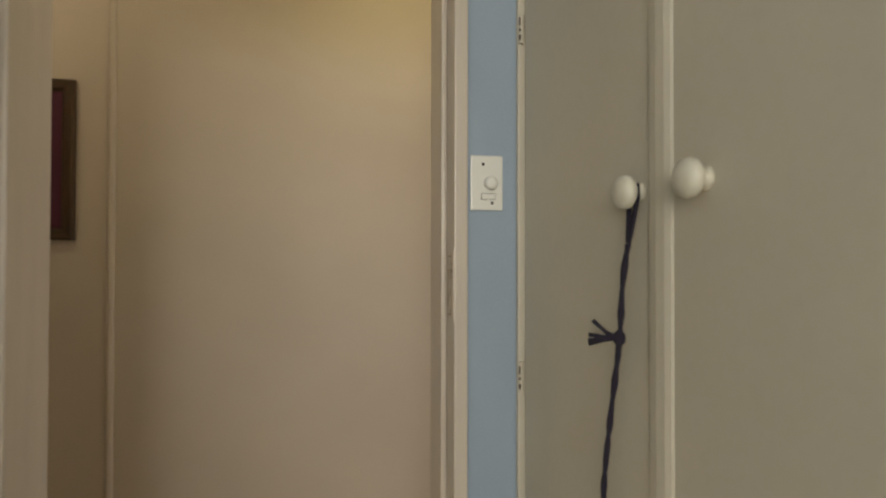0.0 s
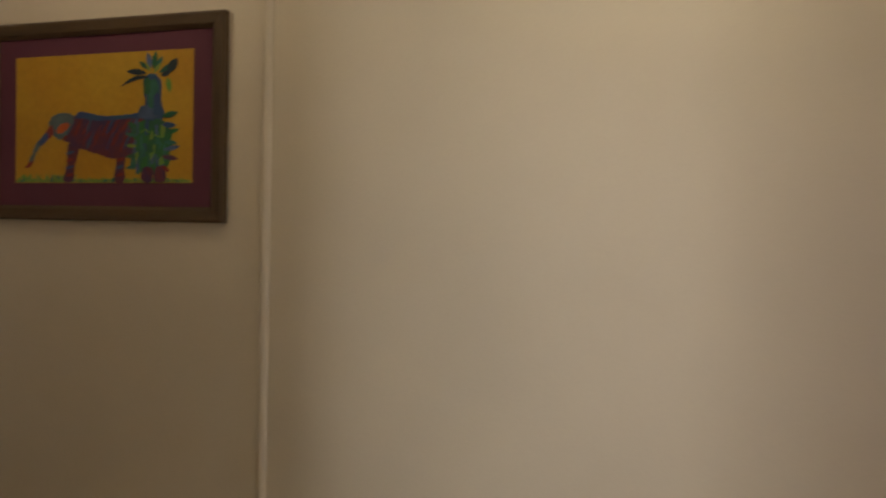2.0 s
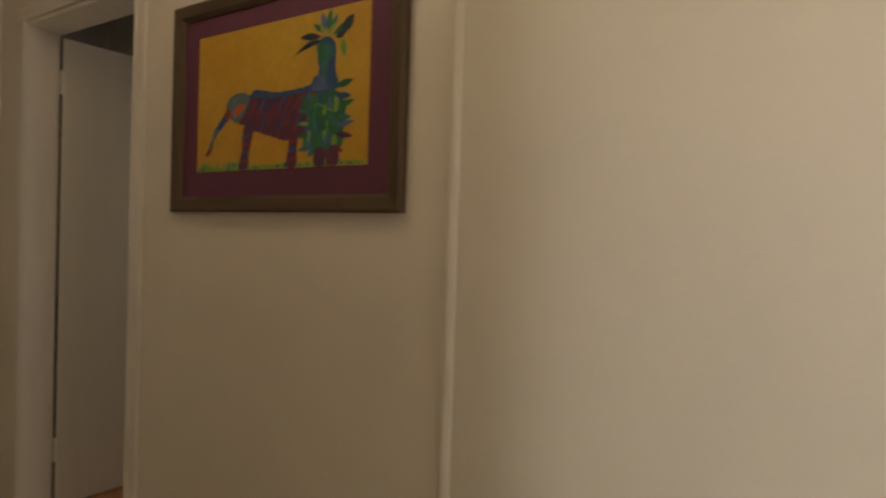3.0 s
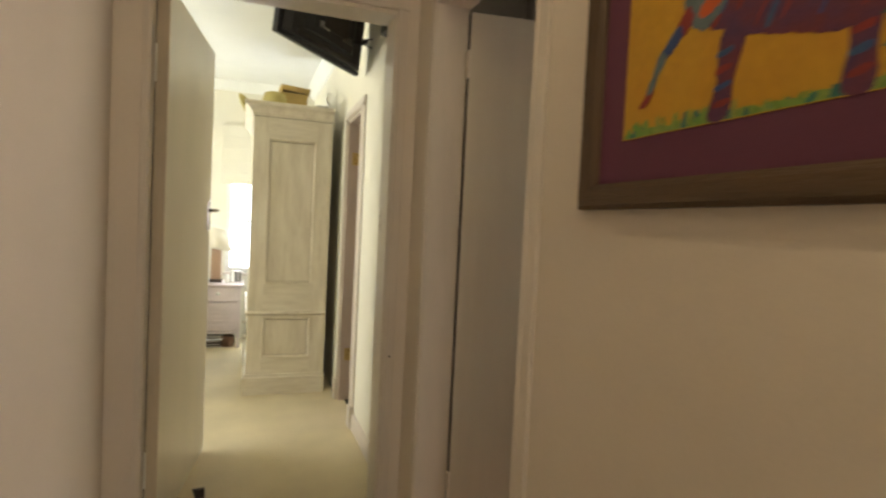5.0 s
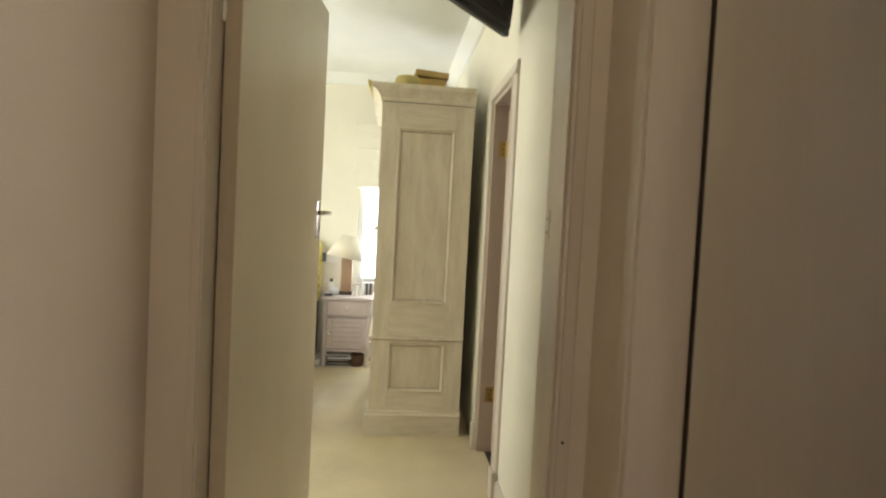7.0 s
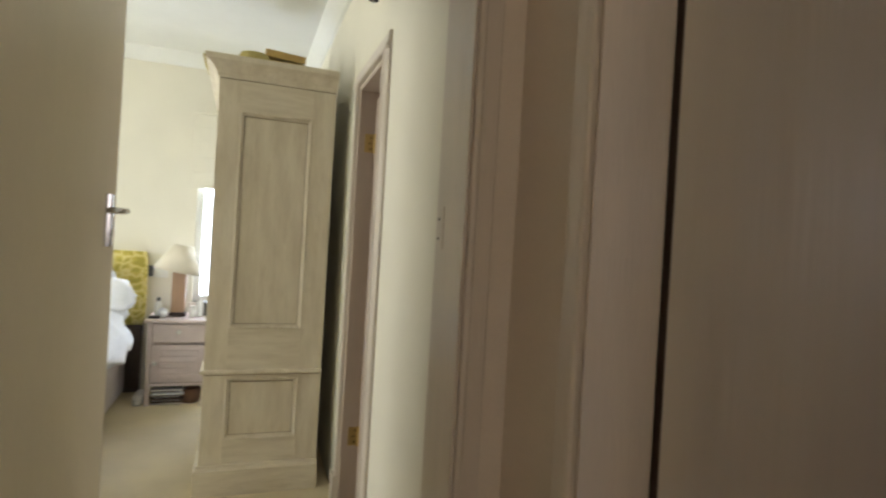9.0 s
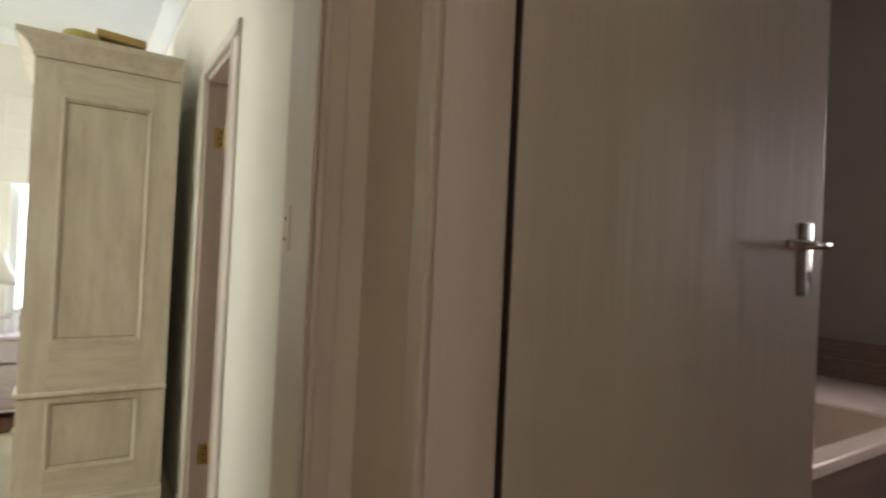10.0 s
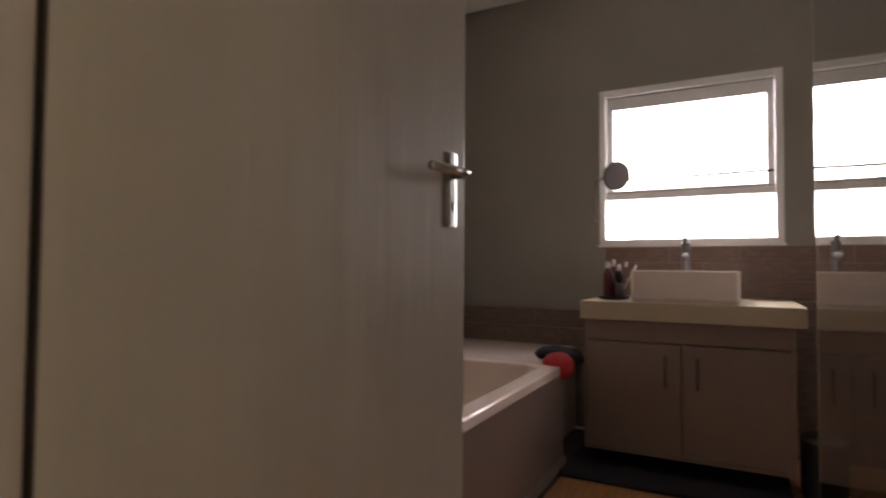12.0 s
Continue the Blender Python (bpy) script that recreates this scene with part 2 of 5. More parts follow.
# ---- building helpers ----
def box(a, b, bevel=0.0, xf=None, bm=None, seg=2):
    """A box from corner a to corner b, added to bm."""
    bm = bm or bmesh.new()
    made = bmesh.ops.create_cube(bm, size=1)["verts"]
    for v in made:
        v.co = Vector([a[i] + (v.co[i] + 0.5) * (b[i] - a[i]) for i in range(3)])
    if bevel:
        edges = list({e for v in made for e in v.link_edges})
        made = bmesh.ops.bevel(bm, geom=edges, offset=bevel, segments=seg, affect="EDGES", profile=0.6)["verts"]
    if xf:
        bmesh.ops.transform(bm, matrix=xf, verts=list(made))
    return bm


def prism(points, lo, hi, axis="z", bm=None, xf=None):
    """A closed outline (two coordinates, in the order of the other axes) drawn out along an axis."""
    bm = bm or bmesh.new()
    place = {"z": lambda p, h: (p[0], p[1], h), "y": lambda p, h: (p[0], h, p[1]), "x": lambda p, h: (h, p[0], p[1])}[axis]
    low, high = ([bm.verts.new(place(p, h)) for p in points] for h in (lo, hi))
    n = len(points)
    for i in range(n):
        bm.faces.new((low[i], low[(i + 1) % n], high[(i + 1) % n], high[i]))
    bm.faces.new(low[::-1])
    bm.faces.new(high)
    bmesh.ops.recalc_face_normals(bm, faces=bm.faces)
    if xf:
        bmesh.ops.transform(bm, matrix=xf, verts=low + high)
    return bm


def turned(profile, steps=28, xf=None, bm=None):
    """A turned shape: profile of (radius, height) about z."""
    bm = bm or bmesh.new()
    rings = []
    for r, h in profile:
        rings.append([bm.verts.new((r * math.cos(2 * math.pi * i / steps), r * math.sin(2 * math.pi * i / steps), h)) for i in range(steps)])
    for p, q in zip(rings, rings[1:]):
        for i in range(steps):
            bm.faces.new((p[i], p[(i + 1) % steps], q[(i + 1) % steps], q[i]))
    bm.faces.new(rings[0][::-1])
    bm.faces.new(rings[-1])
    bmesh.ops.recalc_face_normals(bm, faces=bm.faces)
    if xf:
        bmesh.ops.transform(bm, matrix=xf, verts=[v for ring in rings for v in ring])
    return bm


def tube(points, radius, steps=10, bm=None):
    """A round bar along points."""
    bm = bm or bmesh.new()
    pts = [Vector(p) for p in points]
    rings = []
    for i, p in enumerate(pts):
        d = (pts[min(i + 1, len(pts) - 1)] - pts[max(i - 1, 0)]).normalized()
        side = d.cross(Vector((0, 0, 1)) if abs(d.z) < 0.9 else Vector((1, 0, 0))).normalized()
        up = side.cross(d)
        rings.append([bm.verts.new(p + radius * (math.cos(2 * math.pi * k / steps) * side + math.sin(2 * math.pi * k / steps) * up)) for k in range(steps)])
    for p, q in zip(rings, rings[1:]):
        for k in range(steps):
            bm.faces.new((p[k], p[(k + 1) % steps], q[(k + 1) % steps], q[k]))
    bm.faces.new(rings[0][::-1])
    bm.faces.new(rings[-1])
    bmesh.ops.recalc_face_normals(bm, faces=bm.faces)
    return bm


def soft_block(a, b, cuts, puff, rough=0.0, seed=0, power=4.0):
    """A cushion-like block: a subdivided box, rounded and gently uneven."""
    bm = bmesh.new()
    bmesh.ops.create_cube(bm, size=2)
    bmesh.ops.subdivide_edges(bm, edges=list(bm.edges), cuts=cuts, use_grid_fill=True)
    mid = [(p + q) / 2 for p, q in zip(a, b)]
    half = [(q - p) / 2 for p, q in zip(a, b)]
    for v in bm.verts:
        c = v.co.copy()
        norm = (abs(c.x) ** power + abs(c.y) ** power + abs(c.z) ** power) ** (1 / power)
        c = c * (1 - puff) + (c / norm) * puff if norm else c
        w = noise.noise(Vector((c.x * 2.3 + seed, c.y * 2.3, c.z * 2.3))) + 0.5 * noise.noise(Vector((c.x * 6 + seed, c.y * 6, c.z * 6)))
        c = c * (1 + rough * w)
        v.co = Vector([mid[i] + c[i] * half[i] for i in range(3)])
    for face in bm.faces:
        face.smooth = True
    return bm


def mesh_ob(name, bm, material, smooth=False):
    me = bpy.data.meshes.new(name)
    if smooth:
        for face in bm.faces:
            face.smooth = True
    bm.to_mesh(me)
    bm.free()
    me.materials.append(material)
    return new(name, me)


def part(name, bm, material, parent, label="", smooth=False):
    """One mesh under a thing or under a part; its points are given in the world."""
    ob = mesh_ob(name, bm, material, smooth)
    ob.parent = parent
    ob.matrix_parent_inverse = Matrix.Translation(-parent.location)
    return tagged(ob, label)


def thing(name, at, label, category, group="", kind=""):
    ob = new(name)
    ob.location = at
    ob.empty_display_size = 0.1
    return tagged(ob, label, category, group, kind)


def lone(name, bm, material, label, category, group="", smooth=False):
    return tagged(mesh_ob(name, bm, material, smooth), label, category, group)


def struct(name, bm, material, label, category="wall"):
    return tagged(mesh_ob(name, bm, material), label, category, kind="structure")


def rounded(points, steps=6):
    """A smooth closed outline through points (Catmull-Rom)."""
    out, n = [], len(points)
    for i in range(n):
        p0, p1, p2, p3 = (points[(i + k) % n] for k in (-1, 0, 1, 2))
        for s in range(steps):
            t = s / steps
            out.append(tuple(0.5 * (2 * p1[j] + (p2[j] - p0[j]) * t + (2 * p0[j] - 5 * p1[j] + 4 * p2[j] - p3[j]) * t * t + (3 * p1[j] - p0[j] - 3 * p2[j] + p3[j]) * t ** 3) for j in (0, 1)))
    return out


# ---- the shell: plan in metres ----
YN, YB = 1.57, 1.69          # passage north face, bathroom face of that wall
YS, YR = 0.50, 0.238         # passage south face, study face of that wall
XE, XB = -1.86, -1.995       # passage end face, bedroom face of that wall
BN = 1.59                    # bedroom north wall
XW = -5.70                   # bedroom west wall
H1, HB, HD = 2.57, 3.05, 2.045
BX0, BX1 = -1.625, -0.868    # bathroom doorway
DY0, DY1 = 0.619, 1.475      # bedroom doorway (face of the stop)
HD1 = 2.067                  # bedroom door head
EX0, EX1 = -3.52, -3.03      # ensuite doorway
RX0, RX1 = 0.630, 1.505      # study doorway
WY = 5.245                   # bathroom window wall

struct("floor", box((-6.2, -3.6, -0.12), (3.6, 1.63, 0)), CARPET, "cream cut-pile carpet through passage and bedroom", "carpet")

bm = box((BX1, YN, 0), (3.4, YB, H1))
box((BX0, YN, HD), (BX1, YB, H1), bm=bm)
box((XB, YN, 0), (BX0, YB, H1), bm=bm)
struct("wall_north", bm, WALL, "warm beige plastered passage wall")
bm = box((XB, YS, 0), (XE, DY0 - 0.012, H1))
box((XB, DY1, 0), (XE, YN, H1), bm=bm)
box((XB, DY0, HD1), (XE, DY1, H1), bm=bm)
struct("wall_passage_end", bm, WALL, "beige plastered wall round the bedroom doorway")
bm = box((XB, YR + 0.006, 0), (RX0 - 0.02, YS, H1))
box((RX0 - 0.02, YR + 0.006, HD), (RX1 + 0.02, YS, H1), bm=bm)
box((RX1 + 0.02, YR + 0.006, 0), (3.4, YS, H1), bm=bm)
struct("wall_passage_south", bm, WALL, "beige plastered passage wall with light switch")
# opening made for the added passage end light
bm = box((3.4, YR, 0), (3.5, 1.7, 0.7))
box((3.4, YR, 2.0), (3.5, 1.7, H1), bm=bm)
box((3.4, YR, 0.7), (3.5, 0.65, 2.0), bm=bm)
box((3.4, 1.45, 0.7), (3.5, 1.7, 2.0), bm=bm)
struct("wall_passage_east", bm, WALL, "plain beige wall at the far end of the passage")
struct("ceiling_passage", box((XE, YS, H1), (3.4, YN, H1 + 0.1)), CEIL, "plain white passage ceiling", "ceiling")

# study: blue wall beside the doorway, closet on the right
bm = box((-0.6, YR, 0), (RX0 - 0.06, YR + 0.005, H1))
box((RX0 - 0.06, YR, HD + 0.05), (RX1 + 0.03, YR + 0.005, H1), bm=bm)
box((RX1 + 0.022, YR, 0), (1.70, YR + 0.005, H1), bm=bm)
struct("wall_study_north", bm, BLUE, "pale blue painted wall strip beside the doorway")
bm = box((-0.7, -3.4, 0), (-0.6, YR, H1))
struct("wall_study_west", bm, BLUE, "plain pale blue painted study wall")
bm = box((-0.7, -3.5, 0), (2.4, -3.4, 0.9))
box((-0.7, -3.5, 2.1), (2.4, -3.4, H1), bm=bm)
box((-0.7, -3.5, 0.9), (-0.2, -3.4, 2.1), bm=bm)
box((1.3, -3.5, 0.9), (2.4, -3.4, 2.1), bm=bm)
struct("wall_study_south", bm, BLUE, "plain pale blue wall with a window opening")
struct("wall_study_east", box((2.3, -3.4, 0), (2.4, YR, H1)), BLUE, "plain pale blue wall behind the closet")
struct("ceiling_study", box((-0.6, -3.4, H1), (2.3, YR, H1 + 0.1)), CEIL, "plain white study ceiling", "ceiling")

# bedroom
bm = box((XW, BN, 0), (EX0, BN + 0.11, H1))
box((EX0, BN, 1.915), (EX1, BN + 0.11, H1), bm=bm)
box((EX1, BN, 0), (XB, BN + 0.11, H1), bm=bm)
struct("wall_bedroom_north", bm, ROOM, "pale cream plastered bedroom wall")
WB0, WB1, WZ0, WZ1 = 0.765, 1.43, 0.67, 2.10
bm = box((XW - 0.16, -2.6, 0), (XW, WB0, H1))
box((XW - 0.16, WB1, 0), (XW, BN + 0.11, H1), bm=bm)
box((XW - 0.16, WB0, 0), (XW, WB1, WZ0), bm=bm)
box((XW - 0.16, WB0, WZ1), (XW, WB1, H1), bm=bm)
struct("wall_bedroom_west", bm, ROOM, "pale cream plastered wall behind the bed")
bm = box((XW, -2.7, 0), (XB, -2.6, 0.85))
box((XW, -2.7, 2.15), (XB, -2.6, H1), bm=bm)
box((XW, -2.7, 0.85), (-5.1, -2.6, 2.15), bm=bm)
box((-2.9, -2.7, 0.85), (XB, -2.6, 2.15), bm=bm)
struct("wall_bedroom_south", bm, ROOM, "plain cream wall with a wide window opening")
struct("wall_bedroom_east", box((XB, -2.7, 0), (XB + 0.1, YR, H1)), ROOM, "plain cream bedroom wall")
struct("ceiling_bedroom", box((XW, -2.6, H1), (XB, BN, H1 + 0.1)), CEIL, "flat white bedroom ceiling", "ceiling")
cove = [(0, 0), (0, -0.09), (-0.018, -0.085), (-0.045, -0.06), (-0.07, -0.03), (-0.085, -0.012), (-0.09, 0)]
struct("trim_cornice_north", prism([(BN + p, H1 + q) for p, q in cove], XW, XB, "x"), CEIL, "white coved plaster cornice", "cornice")
struct("trim_cornice_west", prism([(XW - p, H1 + q) for p, q in cove], -2.6, BN - 0.09, "y"), CEIL, "white coved plaster cornice", "cornice")

# ensuite behind the small door
bm = box((-4.4, 3.2, 0), (-2.95, 3.3, 1.2))
box((-4.4, 3.2, 2.0), (-2.95, 3.3, 2.6), bm=bm)
box((-4.4, 3.2, 1.2), (-4.1, 3.3, 2.0), bm=bm)
box((-3.3, 3.2, 1.2), (-2.95, 3.3, 2.0), bm=bm)
struct("wall_ensuite", bm, ROOM, "plain pale wall of the small ensuite")
struct("wall_ensuite_west", box((-4.5, BN + 0.11, 0), (-4.4, 3.3, 2.6)), ROOM, "plain pale ensuite wall")
struct("ceiling_ensuite", box((-4.5, BN + 0.11, 2.5), (-2.95, 3.3, 2.6)), CEIL, "plain white ensuite ceiling", "ceiling")
struct("floor_ensuite", box((-4.5, 1.631, -0.12), (-2.95, 3.3, -0.004)), GROUT, "dark tiled ensuite floor", "floor")

# bathroom
WX0, WX1, WBZ, WTZ = -1.838, -0.765, 1.242, 2.292
bm = box((-2.92, WY, 0), (WX0, WY + 0.14, HB))
box((WX1, WY, 0), (0.3, WY + 0.14, HB), bm=bm)
box((WX0, WY, 0), (WX1, WY + 0.14, WBZ), bm=bm)
box((WX0, WY, WTZ), (WX1, WY + 0.14, HB), bm=bm)
wall_bath = struct("wall_bathroom_north", bm, OLIVE, "dark grey-olive painted bathroom wall under daylight")
struct("wall_bathroom_west", box((-2.95, YB, 0), (-2.92, WY + 0.14, HB)), OLIVE, "dark grey-olive bathroom wall")
bm = box((0.3, YB, 0), (0.4, 3.8, HB))
box((0.3, 4.8, 0), (0.4, WY + 0.14, HB), bm=bm)
box((0.3, 3.8, 0), (0.4, 4.8, 1.15), bm=bm)
box((0.3, 3.8, 2.05), (0.4, 4.8, HB), bm=bm)
struct("wall_bathroom_east", bm, OLIVE, "dark grey-olive bathroom wall")
bm = box((-2.92, YB, 0), (BX0 - 0.06, YB + 0.004, HB))
box((BX0 - 0.06, YB, HD + 0.06), (BX1 + 0.06, YB + 0.004, HB), bm=bm)
box((BX1 + 0.06, YB, 0), (0.3, YB + 0.004, HB), bm=bm)
box((-2.92, YN, H1 + 0.1), (0.3, YB, HB), bm=bm)
struct("wall_bathroom_south", bm, OLIVE, "dark grey-olive bathroom wall round the doorway")
# unseen wall stub added to keep window light off the west wall
struct("wall_bathroom_shade_block", box((-2.919, 2.58, 0), (-2.15, 2.694, HB)), OLIVE, "unseen grey-olive wall added to shade the west wall")
struct("ceiling_bathroom", box((-2.95, YN, HB), (0.4, WY + 0.14, HB + 0.1)), CEIL, "white bathroom ceiling in shadow", "ceiling")
bath_floor = struct("floor_bathroom", box((-2.95, 1.631, -0.12), (0.4, WY, -0.012)), GROUT, "orange-brown plank floor of the bathroom", "floor")


# ---- woodwork: skirting, architraves, door frames ----
def architrave(width, depth):
    """Moulded casing outline: across its width, and out from the wall."""
    w, d = width, depth
    return [(0, 0), (0, d * 0.7), (w * 0.05, d * 0.86), (w * 0.16, d * 0.92), (w * 0.24, d * 0.86), (w * 0.30, d * 0.66), (w * 0.75, d * 0.60), (w * 0.92, d * 0.54), (w, d * 0.35), (w, 0)]


def skirting(name, points, axis, lo, hi):
    struct(name, prism(points, lo, hi, axis), FRAME, "cream painted skirting board", "skirting")


skirt = [(0, 0), (-0.016, 0), (-0.016, 0.10), (-0.008, 0.118), (0, 0.122)]
skirting("baseboard_north", [(YN + p, q) for p, q in skirt], "x", BX1 + 0.07, 3.4)
skirting("baseboard_bedroom", [(BN + p, q * 0.8) for p, q in skirt], "x", EX1 + 0.065, XB)
skirting("baseboard_south", [(YS - p, q) for p, q in skirt], "x", XE, RX0 - 0.08)

# vertical cover bead on the passage wall
struct("trim_bead", prism([(0.366, YN), (0.368, YN - 0.008), (0.374, YN - 0.013), (0.381, YN - 0.015), (0.388, YN - 0.013), (0.394, YN - 0.008), (0.396, YN)], 0.122, H1), WALL, "painted vertical cover bead on the passage wall", "trim")

# bedroom door frame and door
door1 = thing("door_1", (XB, DY0, 0), "open cream satin bedroom door in a moulded frame", "door", kind="structure")
for y, s in ((DY0, -1), (DY1, 1)):
    prof = [(XE + q, y + s * (p + 0.004)) for p, q in architrave(0.046 if s > 0 else 0.024, 0.013)]
    part("architrave", prism(prof, 0, HD1 + 0.004), FRAME, door1)
# the south jamb is rebated for the leaf: a deep stop, then a shallow seat for the hinges
part("jamb", box((XB + 0.050, DY0 - 0.012, 0), (XE + 0.005, DY0, HD1), 0.0004), FRAME, door1)
part("hinge_seat", box((XB - 0.003, DY0 - 0.016, 0), (XB + 0.0495, DY0 - 0.003, HD1)), FRAME, door1)
# added strip that stops bedroom light leaking through the hinge gap
part("gap_light_stop", box((XB + 0.018, DY0 - 0.0028, 0), (XB + 0.028, DY0 + 0.003, HD1 - 0.014)), RUBBER, door1, "dark strip added to keep light out of the hinge gap")
part("jamb", box((XB - 0.004, DY1 - 0.004, 0), (XE + 0.005, DY1 + 0.001, HD1), 0.0018), FRAME, door1)
prof = [(XE + q, HD1 + 0.004 + p) for p, q in architrave(0.046, 0.013)]
part("architrave", prism(prof, DY0 - 0.028, DY1 + 0.050, "y"), FRAME, door1)
part("head", box((XB - 0.004, DY0, HD1 - 0.014), (XE + 0.004, DY1, HD1), 0.002), FRAME, door1)
bm = box((XB + 0.006, DY1 - 0.0062, 1.205), (XB + 0.04, DY1 - 0.0038, 1.285), 0.001)
part("strike_plate", bm, FRAME, door1, "painted-over strike plate")
for z in (1.225, 1.262):
    part("screw", turned([(0.0027, 0), (0.0027, 0.0012)], 10, Matrix.Translation((XB + 0.02, DY1 - 0.0062, z)) @ pose(0, 0, 0, 90, 0, 0)), DARK, door1)
part("screw", turned([(0.004, 0), (0.004, 0.0015)], 10, Matrix.Translation((XE + 0.0095, DY1 + 0.03, 0.70)) @ pose(0, 0, 0, 0, 90, 0)), DARK, door1)


def door_leaf(parent, hinge, turn, width, height, thick, handle_z, leaf_mat, bottom=0.012):
    """A flush leaf: local x runs from the hinge to the lock edge, local y is its thickness."""
    xf = Matrix.Translation(hinge) @ pose(0, 0, 0, 0, 0, turn)
    leaf = part("leaf", box((0, 0, bottom), (width, thick, height), 0.0016, xf), leaf_mat, parent)
    x = width - 0.055
    for y, s in ((thick, 1), (0, -1)):
        bow = [(x - 0.0215 + 0.0415 * k / 8, y + s * (0.0045 + 0.0055 * math.sin(math.pi * k / 8))) for k in range(9)]
        bow = [(x - 0.0215, y)] + bow + [(x + 0.02, y)]
        part("handle_plate", prism(bow, handle_z - 0.10, handle_z + 0.045, "z", xf=xf), STEEL, leaf, "polished metal handle plate")
        bm = tube([xf @ Vector(p) for p in ((x, y + s * 0.006, handle_z), (x, y + s * 0.042, handle_z), (x - 0.012, y + s * 0.05, handle_z), (x - 0.125, y + s * 0.05, handle_z - 0.002))], 0.0085)
        part("lever", bm, STEEL, leaf, "polished metal lever", smooth=True)
        part("keyhole", box((x - 0.004, min(y, y + s * 0.0106), handle_z - 0.07), (x + 0.004, max(y, y + s * 0.0106), handle_z - 0.05), 0.001, xf), DARK, leaf)
    part("lock_face", box((width - 0.002, thick * 0.25, handle_z - 0.09), (width + 0.002, thick * 0.75, handle_z + 0.06), 0.001, xf), STEEL, leaf)
    return leaf


leaf1 = door_leaf(door1, (XB + 0.040, 0.663, 0), 172.6, 0.848, 2.055, 0.044, 1.258, LEAF_LIT)
part("hinge_edge", box((-0.002, 0.0015, 0.014), (0.0005, 0.0425, 2.053), 0, Matrix.Translation((XB + 0.040, 0.663, 0)) @ pose(0, 0, 0, 0, 0, 172.6)), EDGE, leaf1, "bare tan wooden door edge")
for z in (0.28, 1.77):
    part("hinge", turned([(0.005, z - 0.066), (0.005, z + 0.066)], 12, Matrix.Translation((XB + 0.0465, 0.6205, 0))), PLASTIC, door1, "white painted butt hinge")

# bathroom door frame and door
door2 = thing("door_2", (BX0, YB, 0), "half open cream satin bathroom door with lever handle", "door", kind="structure")
for x, s in ((BX0, -1), (BX1, 1)):
    prof = [(x + s * (p + 0.004), YN - q) for p, q in architrave(0.055, 0.016)]
    part("architrave", prism(prof, 0, HD + 0.004), FRAME, door2)
    part("jamb", box((min(x, x - s * 0.004), YN - 0.005, 0), (max(x, x - s * 0.004), YB + (-0.002 if s < 0 else 0.006), HD), 0.0018), FRAME, door2)
prof = [(YN - q, HD + 0.004 + p) for p, q in architrave(0.055, 0.016)]
part("architrave", prism(prof, BX0 - 0.059, BX1 + 0.059, "x"), FRAME, door2)
part("head", box((BX0, YN - 0.004, HD - 0.014), (BX1, YB + 0.006, HD), 0.002), FRAME, door2)
leaf2 = door_leaf(door2, (BX0 + 0.014, YB + 0.004, 0), 82.2, 0.738, 2.018, 0.042, 1.262, LEAF)
# dark strip on the hinge edge paints the shade of the gap
part("hinge_edge", box((-0.002, 0.0015, 0.014), (0.0005, 0.0405, 2.016), 0, Matrix.Translation((BX0 + 0.014, YB + 0.004, 0)) @ pose(0, 0, 0, 0, 0, 82.2)), BROWN, leaf2, "dark edge strip standing in for the shaded hinge gap")
for z in (0.26, 1.83):
    part("hinge", turned([(0.008, z - 0.05), (0.008, z - 0.018), (0.0065, z - 0.016), (0.0065, z + 0.016), (0.008, z + 0.018), (0.008, z + 0.05)], 12, Matrix.Translation((BX0 + 0.0105, YB + 0.001, 0))), FRAME, door2, "painted butt hinge")

# study door frame and its open leaf
door3 = thing("door_3", (RX1, YR, 0), "cream moulded doorway with painted strike plate and open leaf", "door", kind="structure")
for x, s in ((RX0, -1), (RX1, 1)):
    part("casing", box((min(x + s * 0.022, x - s * 0.007), YR - 0.012, 0), (max(x + s * 0.022, x - s * 0.007), YR + 0.012, HD), 0.004), FRAME, door3)
    part("jamb", box((min(x, x + s * 0.02), YR + 0.012, 0), (max(x, x + s * 0.02), YS + 0.004, HD), 0.002), FRAME, door3)
    deep, far = (0.014, YS - 0.03) if s > 0 else (0.019, YS + 0.002)
    part("stop", box((min(x, x - s * deep), YR + 0.092, 0), (max(x, x - s * deep), far, HD), 0.006), FRAME, door3)
    prof = [(x + s * (p + 0.012), YS + q) for p, q in architrave(0.06, 0.02)]
    part("architrave", prism(prof, 0, HD + 0.01), FRAME, door3)
part("head", box((RX0 - 0.02, YR - 0.012, HD - 0.012), (RX1 + 0.02, YS + 0.004, HD), 0.003), FRAME, door3)
strike = part("strike_plate", box((RX1 - 0.003, YR + 0.013, 1.095), (RX1 + 0.001, YR + 0.066, 1.215), 0.0012), FRAME, door3, "painted-over steel strike plate")
keep = part("keeper_lip", box((RX1 - 0.0085, YR - 0.010, 1.085), (RX1 - 0.0065, YR + 0.009, 1.228), 0.0008), FRAME, door3, "painted-over lip of the strike plate")
